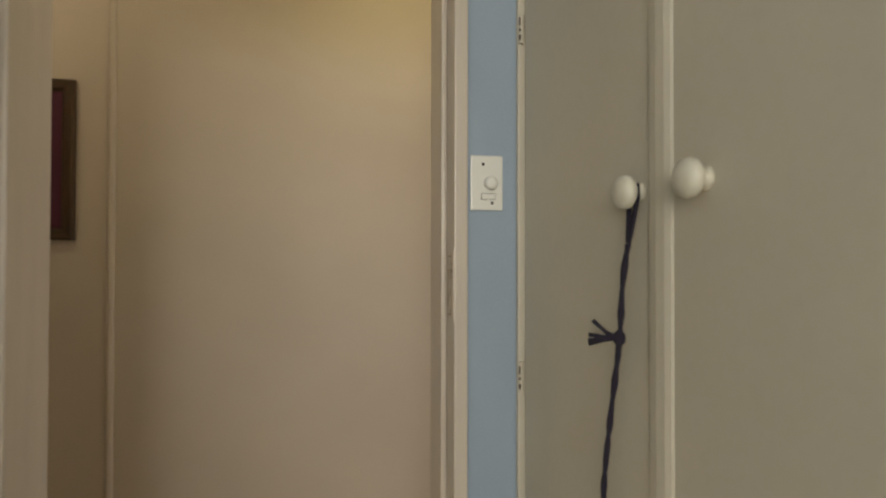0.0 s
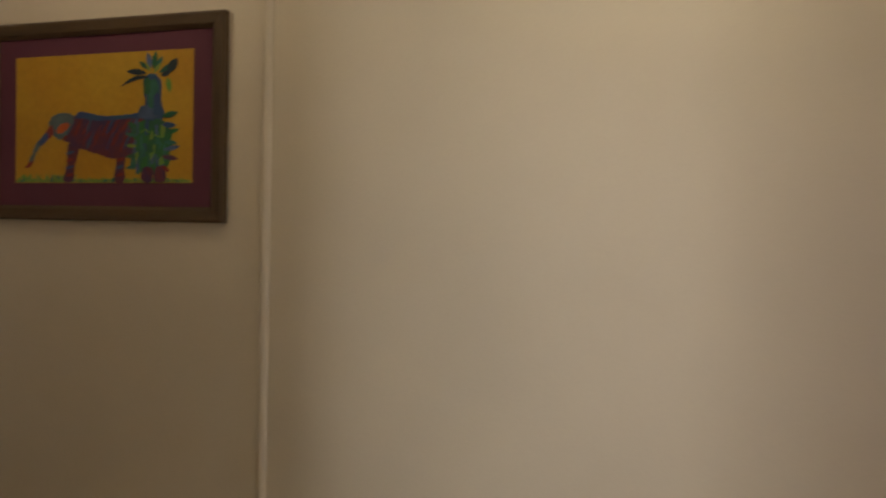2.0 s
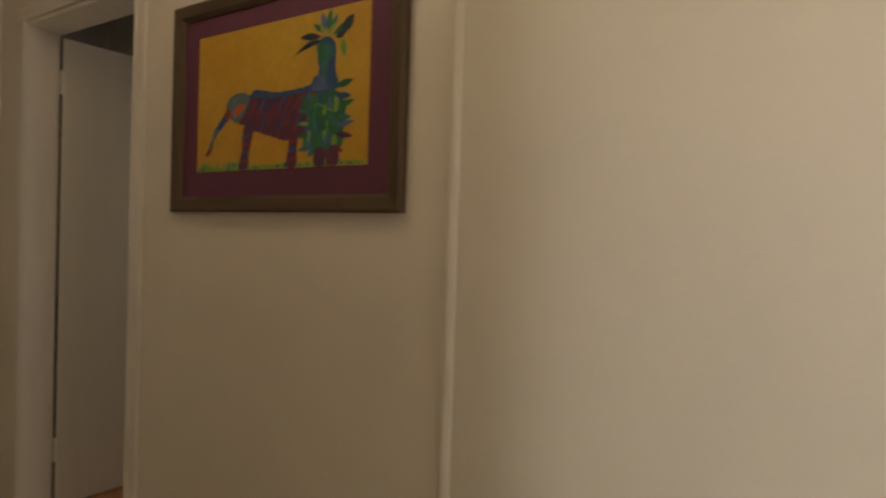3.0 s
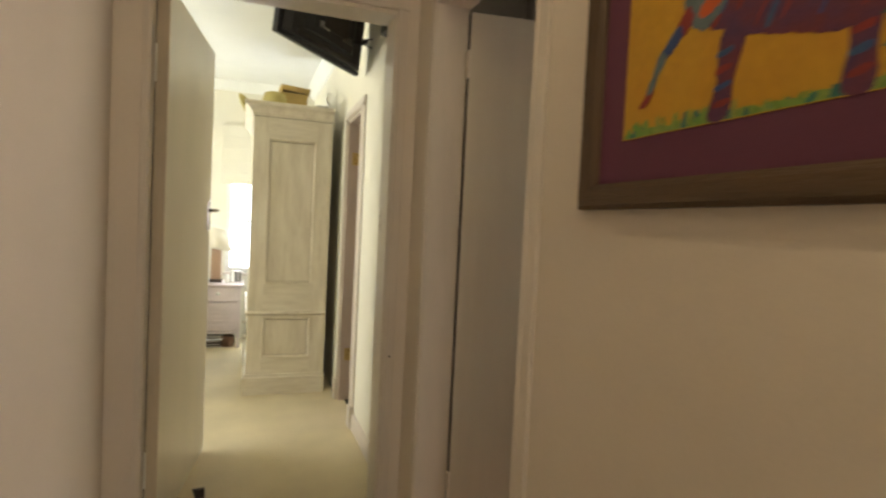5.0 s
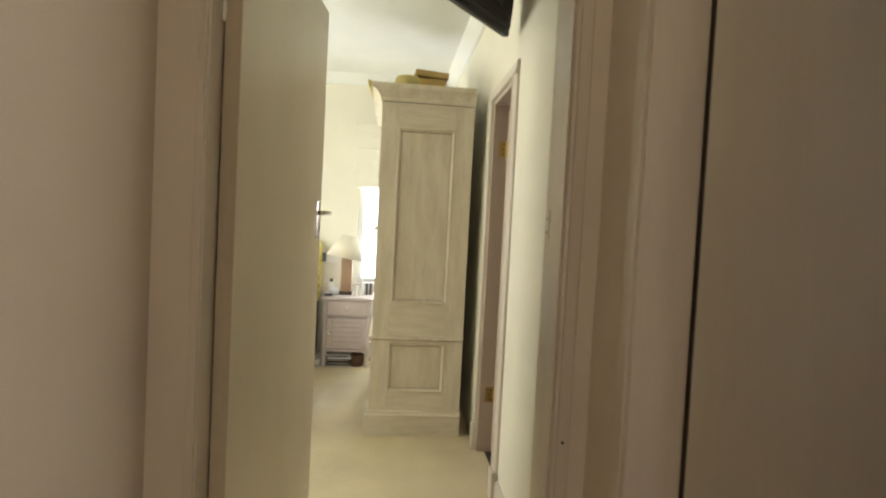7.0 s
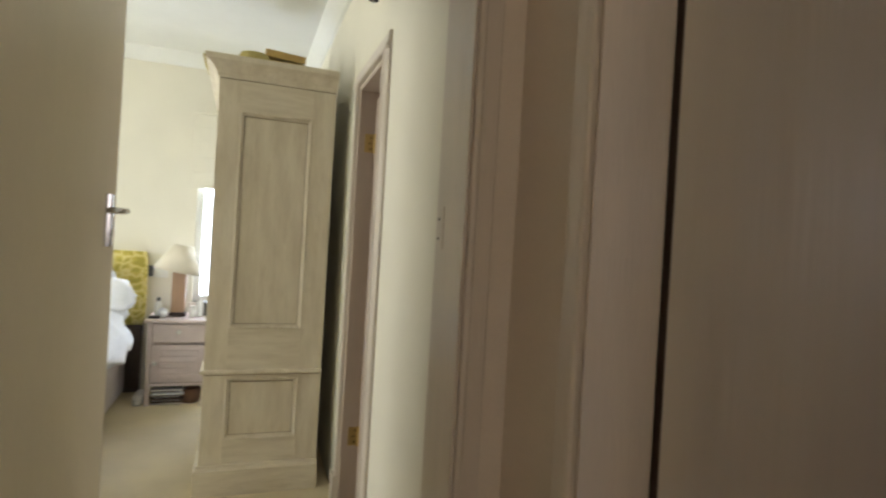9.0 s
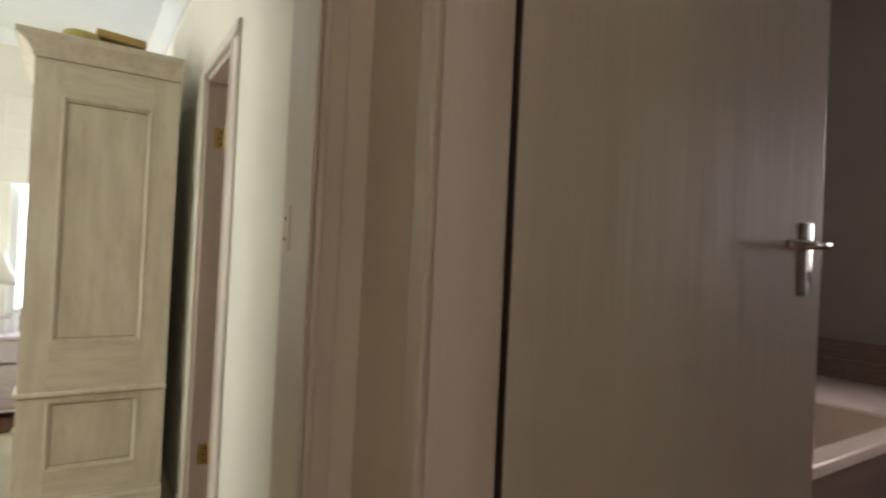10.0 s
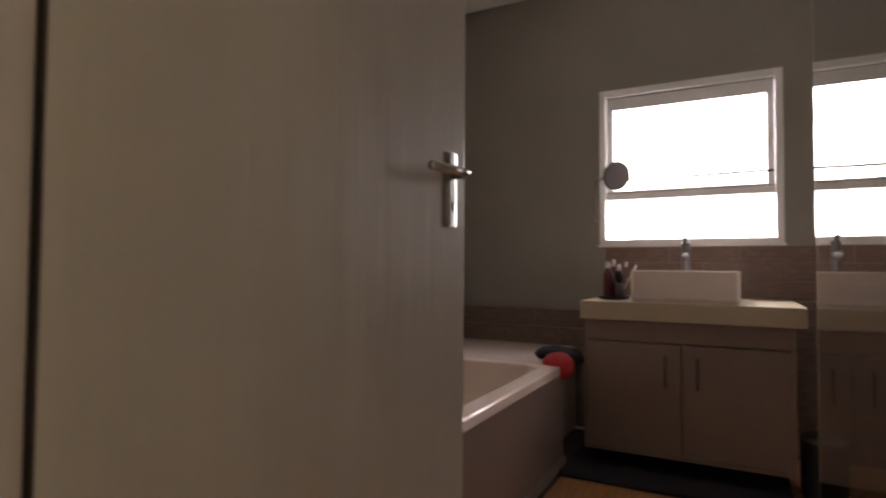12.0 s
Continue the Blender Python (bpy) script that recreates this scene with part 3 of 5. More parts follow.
# cracked paint along the plate's edges, and the two mortises, half filled with paint
for y0, y1, z0, z1 in ((0.016, 0.064, 1.2145, 1.2165), (0.020, 0.060, 1.0925, 1.0945), (0.0655, 0.0667, 1.11, 1.19), (0.024, 0.038, 1.097, 1.106), (0.026, 0.036, 1.196, 1.202)):
    part("paint_crack", box((RX1 - 0.0042, YR + y0, z0), (RX1 - 0.0024, YR + y1, z1)), LINE_BROWN, strike)
for z0, z1 in ((1.128, 1.146), (1.166, 1.190)):
    part("latch_slot", box((RX1 - 0.0036, YR + 0.045, z0), (RX1 - 0.0028, YR + 0.0475, z1)), LINE_BROWN, strike)
for y0, y1, z0, z1 in ((-0.008, 0.007, 1.1985, 1.2), (-0.006, 0.008, 1.174, 1.1755), (-0.0035, 0.0065, 1.182, 1.190), (0.0075, 0.0085, 1.09, 1.222)):
    part("paint_crack", box((RX1 - 0.0094, YR + y0, z0), (RX1 - 0.0080, YR + y1, z1)), LINE_BROWN, keep)
part("leaf", box((RX0 - 0.030, YR - 0.755, 0.012), (RX0 + 0.012, YR - 0.013, 2.03), 0.003), LEAF, door3)

# ensuite frame and door
door4 = thing("door_4", (EX0, BN, 0), "mauve ensuite door with brass hinges standing open", "door", kind="structure")
for x, s in ((EX0, -1), (EX1, 1)):
    prof = [(x + s * (p + 0.008), BN - q) for p, q in architrave(0.07, 0.024)]
    part("architrave", prism(prof, 0, 1.923), FRAME, door4)
    part("plinth_block", box((min(x + s * 0.006, x + s * 0.084), BN - 0.03, 0), (max(x + s * 0.006, x + s * 0.084), BN - 0.001, 0.13), 0.004), FRAME, door4)
    part("jamb", box((min(x, x - s * 0.016), BN - 0.003, 0), (max(x, x - s * 0.016), BN + 0.115, 1.915), 0.002), MAUVE, door4)
prof = [(BN - q, 1.923 + p) for p, q in architrave(0.062, 0.024)]
part("architrave", prism(prof, EX0 - 0.078, EX1 + 0.078, "x"), FRAME, door4)
part("head", box((EX0, BN - 0.003, 1.90), (EX1, BN + 0.115, 1.915), 0.002), MAUVE, door4)
part("leaf", box((EX0 + 0.018, BN + 0.075, 0.012), (EX0 + 0.056, BN + 0.54, 1.872), 0.003), MAUVE, door4)
for z in (0.32, 1.665):
    hinge = part("hinge", box((EX0 + 0.0155, BN + 0.028, z - 0.042), (EX0 + 0.019, BN + 0.074, z + 0.042), 0.001), BRASS, door4, "worn brass butt hinge")
    part("knuckle", turned([(0.006, z - 0.045), (0.006, z + 0.045)], 12, Matrix.Translation((EX0 + 0.024, BN + 0.073, 0))), BRASS, hinge)
    for dz in (-0.026, 0.0, 0.026):
        part("screw", turned([(0.004, 0), (0.003, 0.0012)], 10, Matrix.Translation((EX0 + 0.019, BN + 0.05 + 0.007 * (dz != 0), z + dz)) @ pose(0, 0, 0, 0, 90, 0)), DARK, hinge)


# ---- passage things ----
def switch_plate(name, at, face, label, dimmer):
    """A wall plate about 68 x 112 mm; face: the turn about z that its front looks along -y."""
    xf = Matrix.Translation(at) @ pose(0, 0, 0, 0, 0, face)
    top = thing(name, at, label, "light switch")
    part("plate", box((-0.034, -0.007, -0.056), (0.034, 0, 0.056), 0.003, xf), PLASTIC, top)
    if dimmer:
        knob = part("dimmer_knob", turned([(0.0135, 0), (0.0132, 0.012), (0.0115, 0.015), (0.004, 0.0158)], 32, xf @ Matrix.Translation((0.007, -0.007, -0.001)) @ pose(0, 0, 0, 90, 0, 0)), PLASTIC, top, "ribbed white dimmer knob", smooth=True)
        for k in range(20):
            a = 2 * math.pi * k / 20
            part("rib", box((-0.0008, -0.0175, -0.0006), (0.0008, -0.008, 0.0014), 0, xf @ Matrix.Translation((0.007, 0, -0.001)) @ pose(0, 0, 0, 0, math.degrees(a), 0) @ Matrix.Translation((0, 0, 0.0128))), PLASTIC, knob)
        part("rocker_surround", box((-0.012, -0.0078, -0.0345), (0.018, -0.0066, -0.0215), 0.0005, xf), DARK, top)
        part("rocker", box((-0.011, -0.0095, -0.0335), (0.017, -0.0068, -0.0225), 0.001, xf), PLASTIC, top)
        screws = ((-0.008, 0.038), (0.011, -0.041))
    else:
        for z in (-0.022, 0.006):
            part("rocker_surround", box((-0.016, -0.0078, z - 0.013), (0.016, -0.0066, z + 0.013), 0.0005, xf), DARK, top)
            part("rocker", box((-0.0148, -0.0098, z - 0.0118), (0.0148, -0.0068, z + 0.0118), 0.001, xf), PLASTIC, top)
        screws = ((0.0, 0.042), (0.0, -0.044))
    for x, z in screws:
        part("screw", turned([(0.0032, 0), (0.0028, 0.001)], 10, xf @ Matrix.Translation((x, -0.007, z)) @ pose(0, 0, 0, 90, 0, 0)), DARK, top)
    return top


switch_plate("light_switch", (1.567, YR - 0.0005, 1.365), 0, "white dimmer switch plate on the pale blue wall", True)
switch_plate("light_switch", (-0.906, YS + 0.0005, 1.365), 180, "white rocker switch plate on the beige passage wall", False)

# painting: an animal and a plant on ochre, in a walnut frame with a plum mount
PX0, PX1, PZ0, PZ1 = -0.630, 0.252, 1.277, 1.908
AX0, AX1, AZ0, AZ1 = -0.518, 0.139, 1.397, 1.803
picture = thing("framed_painting", ((PX0 + PX1) / 2, YN, PZ0), "ochre animal painting with plum mount in a walnut frame", "painting")
fw = 0.047
lip = [(0, 0), (0, 0.020), (0.008, 0.026), (0.036, 0.022), (fw, 0.012), (fw, 0)]


def mitred(points, lo, hi, axis, cut):
    """A moulding whose two ends are cut to meet its neighbours; cut(end, a, b) is the end's place."""
    bm = prism(points, lo, hi, axis)
    k = "xyz".index(axis)
    for v in bm.verts:
        rest = [v.co[i] for i in range(3) if i != k]
        v.co[k] = cut(v.co[k] > (lo + hi) / 2, *rest)
    return bm


part("frame_rail", mitred([(YN - 0.001 - q, PZ0 + p) for p, q in lip], PX0, PX1, "x", lambda end, y, z: PX1 - (z - PZ0) if end else PX0 + (z - PZ0)), OAK, picture)
part("frame_rail", mitred([(YN - 0.001 - q, PZ1 - p) for p, q in lip], PX0, PX1, "x", lambda end, y, z: PX1 - (PZ1 - z) if end else PX0 + (PZ1 - z)), OAK, picture)
part("frame_stile", mitred([(PX0 + p, YN - 0.001 - q) for p, q in lip], PZ0, PZ1, "z", lambda end, x, y: PZ1 - (x - PX0) if end else PZ0 + (x - PX0)), OAKV, picture)
part("frame_stile", mitred([(PX1 - p, YN - 0.001 - q) for p, q in lip], PZ0, PZ1, "z", lambda end, x, y: PZ1 - (PX1 - x) if end else PZ0 + (PX1 - x)), OAKV, picture)
part("mount", box((PX0 + 0.04, YN - 0.008, PZ0 + 0.04), (PX1 - 0.04, YN - 0.002, PZ1 - 0.04)), MOUNT, picture)
art = part("canvas", box((AX0, YN - 0.0095, AZ0), (AX1, YN - 0.007, AZ1), 0.0005), OCHRE, picture, "ochre painted ground")
AW, AH = AX1 - AX0, AZ1 - AZ0


def paint(name, pts, material, layer, smooth=True):
    outline = rounded(pts, 5) if smooth else pts
    y = YN - 0.0095 - 0.0001 * layer - 0.000002 * len(art.children)
    part(name, prism([(AX0 + u * AW, AZ0 + v * AH) for u, v in outline], y, y + 0.00012, "y"), material, art)


rng = random.Random(4)
# grass: a low strip of upright tufts
paint("painted_grass_strip", [(0.004, 0.003)] + [(0.01 + 0.98 * k / 60, 0.018 + 0.018 * rng.random()) for k in range(61)] + [(0.996, 0.003)], P_GRASS, 1, False)
for k in range(110):
    u = 0.012 + 0.975 * k / 110 + rng.uniform(-0.006, 0.006)
    h = rng.uniform(0.022, 0.05) * (1.45 if k < 40 else 0.85)
    w = rng.uniform(0.006, 0.013)
    lean = rng.uniform(-0.012, 0.012)
    paint("painted_grass_tuft", [(max(u - w, 0.003), 0.004), (min(u + w, 0.996), 0.004), (u + lean + w * 0.4, h), (u + lean - w * 0.4, h * 0.92)], (P_GRASS, P_LIME, P_GRASS, P_TEAL, P_GRASS)[k % 5], 1.8 + 0.2 * (k % 4), False)


def ragged(points, amount, steps=5):
    """A brushed outline: smooth, with a slightly uneven edge."""
    return [(u + rng.uniform(-amount, amount), v * 0.965 + rng.uniform(-amount, amount) * 1.5) for u, v in rounded(points, steps)]


for u, lean in ((0.345, -0.022), (0.615, 0.0)):
    paint("painted_leg", ragged([(u - 0.028, 0.32), (u + 0.032, 0.32), (u + 0.022 + lean * 0.5, 0.16), (u + 0.018 + lean, 0.015), (u - 0.035 + lean, 0.015), (u - 0.026 + lean * 0.5, 0.15)], 0.002), P_BODY, 3, False)
    for k in range(4):
        v = 0.05 + 0.06 * k
        paint("painted_leg_stripe", ragged([(u - 0.024 + lean * 0.7, v), (u + 0.012 + lean * 0.7, v + 0.01), (u + 0.014 + lean * 0.7, v + 0.03), (u - 0.022 + lean * 0.7, v + 0.022)], 0.002, 3), P_BLUE if k % 2 else P_STRIPE, 4, False)
paint("painted_body", ragged([(0.25, 0.47), (0.30, 0.515), (0.37, 0.545), (0.45, 0.53), (0.56, 0.525), (0.66, 0.535), (0.74, 0.54), (0.76, 0.42), (0.74, 0.30), (0.64, 0.205), (0.55, 0.20), (0.46, 0.24), (0.38, 0.285), (0.31, 0.33), (0.27, 0.37)], 0.004), P_BODY, 5, False)
for k in range(40):
    u, v = 0.29 + 0.43 * (k % 20) / 20 + rng.uniform(-0.01, 0.01), (0.34 if k < 20 else 0.43) + rng.uniform(-0.03, 0.03)
    if v < 0.37 and u < 0.36:
        continue
    a, w = rng.uniform(0.04, 0.075), rng.uniform(0.004, 0.008)
    paint("painted_stroke", ragged([(u - w, v - a), (u + w, v - a * 0.9), (u + 0.035 + w, v + a), (u + 0.035 - w, v + a * 0.9)], 0.002, 3), (P_STRIPE, P_BLUE, P_BODY, P_STRIPE, P_BODY)[k % 5], 6 + 0.15 * (k % 5), False)
paint("painted_back", ragged([(0.35, 0.53), (0.38, 0.575), (0.44, 0.56), (0.54, 0.535), (0.64, 0.545), (0.74, 0.55), (0.74, 0.515), (0.62, 0.505), (0.50, 0.50), (0.40, 0.515)], 0.004), P_BLUE, 7, False)
paint("painted_head", ragged([(0.20, 0.49), (0.225, 0.545), (0.28, 0.57), (0.335, 0.555), (0.345, 0.50), (0.31, 0.41), (0.27, 0.355), (0.235, 0.375), (0.21, 0.43)], 0.003), P_GREY, 8, False)
paint("painted_ear", ragged([(0.245, 0.43), (0.27, 0.475), (0.305, 0.49), (0.325, 0.47), (0.31, 0.44), (0.285, 0.41), (0.258, 0.40)], 0.003), P_ORANGE, 9, False)
for pts, m in (([(0.215, 0.47), (0.19, 0.43), (0.175, 0.385), (0.20, 0.36), (0.23, 0.41)], P_STRIPE), ([(0.185, 0.41), (0.14, 0.345), (0.115, 0.295), (0.135, 0.285), (0.175, 0.325), (0.20, 0.37)], P_BLUE), ([(0.13, 0.33), (0.105, 0.25), (0.085, 0.18), (0.105, 0.175), (0.125, 0.24), (0.15, 0.30)], P_GREY), ([(0.10, 0.22), (0.075, 0.16), (0.06, 0.125), (0.09, 0.13), (0.115, 0.19)], P_STRIPE)):
    paint("painted_trunk", ragged(pts, 0.002, 4), m, 10 + 0.1 * len(pts), False)
# the plant: a blue trunk with drooping leaves above and a leafy mass below
paint("painted_stem", ragged([(0.735, 0.50), (0.745, 0.66), (0.735, 0.80), (0.78, 0.86), (0.83, 0.80), (0.83, 0.66), (0.845, 0.50)], 0.004), P_BLUE, 7, False)
for u, v, w, h, m in ((0.765, 0.56, 0.05, 0.05, P_SKY), (0.79, 0.70, 0.025, 0.10, P_TEAL), (0.755, 0.76, 0.018, 0.06, P_GREEN), (0.81, 0.62, 0.018, 0.08, P_BLUE)):
    paint("painted_stem_stroke", ragged([(u - w, v - h), (u + w, v - h * 0.8), (u + w * 0.8, v + h), (u - w * 0.9, v + h * 0.8)], 0.004, 4), m, 8, False)
paint("painted_bush", ragged([(0.66, 0.44), (0.70, 0.475), (0.76, 0.49), (0.83, 0.49), (0.875, 0.44), (0.89, 0.33), (0.88, 0.19), (0.85, 0.08), (0.75, 0.06), (0.70, 0.12), (0.675, 0.20), (0.69, 0.33)], 0.006), P_GREEN, 9, False)
for k in range(46):
    u, v = 0.675 + 0.18 * rng.random(), 0.12 + 0.32 * rng.random()
    a, w = rng.uniform(0.025, 0.07), rng.uniform(0.006, 0.014)
    paint("painted_bush_stroke", ragged([(u - w, v - a), (u + w, v - a * 0.8), (u + w * 0.8, v + a), (u - w * 0.6, v + a * 0.8)], 0.003, 3), (P_GREEN, P_TEAL, P_GRASS, P_GREEN, P_BLUE, P_TEAL, P_GREEN, P_SKY)[k % 8], 10 + 0.2 * (k % 4), False)
for u, v in ((0.745, 0.40), (0.80, 0.36)):
    paint("painted_bush_curl", ragged([(u - 0.022, v), (u, v + 0.022), (u + 0.024, v + 0.004), (u + 0.018, v - 0.004), (u, v + 0.012), (u - 0.016, v - 0.006)], 0.002, 4), P_LIME, 11, False)
for u in (0.735, 0.805):
    paint("painted_pot_leg", ragged([(u, 0.12), (u + 0.05, 0.12), (u + 0.052, 0.012), (u - 0.004, 0.012)], 0.003, 3), P_BODY, 11, False)


def leaf_blade(u, v, length, angle, width, m, layer, droop=0.0):
    """One pointed brush-stroke leaf from its stalk end."""
    c, s = math.cos(radians(angle)), math.sin(radians(angle))
    left, right = [], []
    for i in range(7):
        f = i / 6
        w = width * math.sin(math.pi * min(1, f * 0.92 + 0.06)) * 0.5
        x, y = length * f * c, length * f * s - droop * f * f
        left.append((min(u + x - s * w, 0.985), max(v + (y + c * w) * AW / AH, 0.02 - 0.001 * i)))
        right.append((min(u + x + s * w, 0.984), max(v + (y - c * w) * AW / AH, 0.010 - 0.001 * i)))
    paint("painted_leaf", left + right[::-1], m, layer, False)


for u, v, length, angle, width, m, droop in ((0.76, 0.80, 0.15, 172, 0.022, P_INK, 0.06), (0.75, 0.83, 0.11, 168, 0.030, P_INK, 0.01), (0.76, 0.86, 0.06, 140, 0.024, P_GREEN, 0), (0.775, 0.87, 0.075, 105, 0.030, P_SKY, 0), (0.79, 0.86, 0.085, 82, 0.030, P_GREEN, 0), (0.80, 0.85, 0.075, 60, 0.026, P_TEAL, 0), (0.82, 0.83, 0.11, 30, 0.030, P_GREEN, 0.02), (0.865, 0.835, 0.08, 48, 0.046, P_INK, 0), (0.83, 0.81, 0.055, 15, 0.026, P_INK, 0.0), (0.865, 0.79, 0.07, -78, 0.030, P_GRASS, 0), (0.79, 0.83, 0.06, 50, 0.020, P_GRASS, 0), (0.77, 0.84, 0.05, 115, 0.016, P_GRASS, 0)):
    leaf_blade(u, v, length, angle, width, m, 12, droop)
for u, v, length, angle, width, m in ((0.84, 0.50, 0.085, 12, 0.030, P_GREEN), (0.84, 0.44, 0.075, -4, 0.028, P_BLUE), (0.85, 0.37, 0.085, 14, 0.024, P_GREEN), (0.85, 0.31, 0.070, -6, 0.024, P_TEAL), (0.85, 0.25, 0.085, 10, 0.022, P_SKY), (0.84, 0.20, 0.090, -8, 0.024, P_BODY), (0.84, 0.13, 0.050, -35, 0.020, P_STRIPE)):
    leaf_blade(u, v, length, angle, width, m, 12.5)
for k in range(5):
    leaf_blade(0.70, 0.43 - 0.075 * k, 0.05 + 0.015 * rng.random(), 160 + 8 * k, 0.018, (P_GREEN, P_TEAL, P_GRASS)[k % 3], 12.5)

# two unseen ceiling globes in the passage: east one inferred, west one added
light = thing("ceiling_light", (1.50, 0.98, H1), "unseen warm glass globe light on the passage ceiling", "ceiling light")
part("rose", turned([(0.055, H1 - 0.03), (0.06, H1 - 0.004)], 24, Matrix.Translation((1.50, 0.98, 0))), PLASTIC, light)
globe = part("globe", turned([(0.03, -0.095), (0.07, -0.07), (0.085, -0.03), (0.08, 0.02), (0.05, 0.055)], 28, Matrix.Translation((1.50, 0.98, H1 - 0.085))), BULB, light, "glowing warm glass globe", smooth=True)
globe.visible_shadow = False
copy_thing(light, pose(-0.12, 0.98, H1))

# door wedge on the carpet against the bedroom door
lone("door_stop", prism([(0, 0), (0.10, 0), (0.10, 0.042), (0.088, 0.044), (0.004, 0.006)], -0.018, 0.018, "y", xf=Matrix.Translation((-2.36, 0.775, 0.001)) @ pose(0, 0, 0, 0, 0, 12)), RUBBER, "dark rubber wedge on the carpet beside the bedroom door", "door stop")

# ---- study closet ----
closet = thing("closet", (1.675, -0.2, 0), "built-in cream painted closet with round knobs", "closet")
CX = 1.642
part("body", box((CX + 0.022, -1.5, 0), (2.25, YR - 0.004, H1 - 0.002)), CLOSET, closet)
part("stile", box((CX - 0.012, YR - 0.016, 0), (CX + 0.022, YR - 0.003, H1 - 0.003), 0.003), CLOSET, closet)
knobz = 1.296
for y0, y1, ky in ((-0.250, YR - 0.025, -0.222), (-0.80, -0.288, -0.350)):
    leaf = part("door", box((CX, y0, 0.08), (CX + 0.02, y1, H1 - 0.06), 0.004), CLOSET, closet)
    xf = Matrix.Translation((CX, ky, knobz)) @ pose(0, 0, 0, 0, -90, 0)
    part("knob", turned([(0.0135, 0), (0.013, 0.002), (0.008, 0.004), (0.008, 0.008), (0.014, 0.010), (0.0205, 0.015), (0.0218, 0.020), (0.020, 0.026), (0.012, 0.031), (0.002, 0.0325)], 32, xf), IVORY, leaf, "round ivory painted knob", smooth=True)
part("door", box((CX, -1.48, 0.08), (CX + 0.02, -0.804, H1 - 0.06), 0.004), CLOSET, closet)
part("meeting_bead", prism([(CX, -0.243), (CX - 0.0025, -0.246), (CX - 0.0055, -0.254), (CX - 0.007, -0.269), (CX - 0.0055, -0.284), (CX - 0.0025, -0.292), (CX, -0.295)], 0.08, H1 - 0.06), CLOSET, closet)
for z in (0.972, 1.680):
    hinge = part("hinge", turned([(0.005, z - 0.03), (0.005, z + 0.03)], 10, Matrix.Translation((CX - 0.006, YR - 0.0205, 0))), CLOSET, closet, "chipped painted hinge")
    for k, (dz, h) in enumerate(((-0.024, 0.010), (-0.006, 0.005), (0.006, 0.016))):
        part("paint_chip", box((CX - 0.0125, YR - 0.0262 + 0.001 * k, z + dz), (CX - 0.0085, YR - 0.0225, z + dz + h), 0.0004), BROWN, hinge)

cord = thing("looped_cord", (1.63, -0.222, knobz), "dark navy cord looped over the ivory closet knob", "cord")
K = Vector((CX - 0.007, -0.222, knobz))
pts = [K + Vector((-0.003, -0.003, -0.034)), K + Vector((-0.001, -0.010, -0.006)), K + Vector((0, -0.006, 0.009)), K + Vector((0, 0.006, 0.009)), K + Vector((-0.001, 0.010, -0.006)), K + Vector((-0.004, 0.007, -0.034)), K + Vector((-0.006, 0.005, -0.062))]
part("loop", tube([pts[0] + Vector((-0.003, 0.007, -0.03))] + pts, 0.0034, 8), CORD, cord, smooth=True)
run = [(-0.006 - 0.0015 * math.sin(i * 0.9), 0.005 + 0.0060 * i + 0.0014 * math.sin(i * 1.3), -0.065 - 0.03 * i) for i in range(20)]
for s in (-1, 1):
    strand = [K + Vector((p[0] + 0.0018 * s * math.sin(i * 1.9), p[1] + 0.0022 * s * math.cos(i * 1.9), p[2])) for i, p in enumerate(run)]
    part("strand", tube(strand, 0.0031, 8), CORD, cord, smooth=True)
kn = K + Vector((-0.008, 0.024, -0.186))
part("knot", turned([(0.003, -0.010), (0.007, -0.006), (0.008, 0.0), (0.007, 0.006), (0.003, 0.010)], 14, Matrix.Translation(kn)), CORD, cord, smooth=True)
for dx, dy, dz in ((-0.030, 0.014, 0.022), (-0.034, 0.018, 0.003), (-0.037, 0.014, -0.004), (-0.035, 0.016, -0.009)):
    part("frayed_end", tube([kn, kn + Vector((dx * 0.5, dy * 0.4, dz * 0.3)), kn + Vector((dx, dy, dz))], 0.0028, 7), CORD, cord, smooth=True)


# ---- bedroom things ----
# wardrobe: its panelled side looks at the doorway, its front looks at the room
FX, WF, WK = -3.742, 0.978, 1.512     # side face, front edge, back edge
WL = -4.86
ward = thing("wardrobe", ((FX + WL) / 2, (WF + WK) / 2, 0), "tall chalk-washed pine wardrobe with panelled side", "wardrobe")
part("carcass", box((WL, WF + 0.03, 0.05), (FX - 0.022, WK, 1.95)), CHALK, ward)


def rail(name, y0, y1, z0, z1, m, proud=0.0):
    part(name, box((FX - 0.022, y0, z0), (FX + proud, y1, z1), 0.002), m, ward)


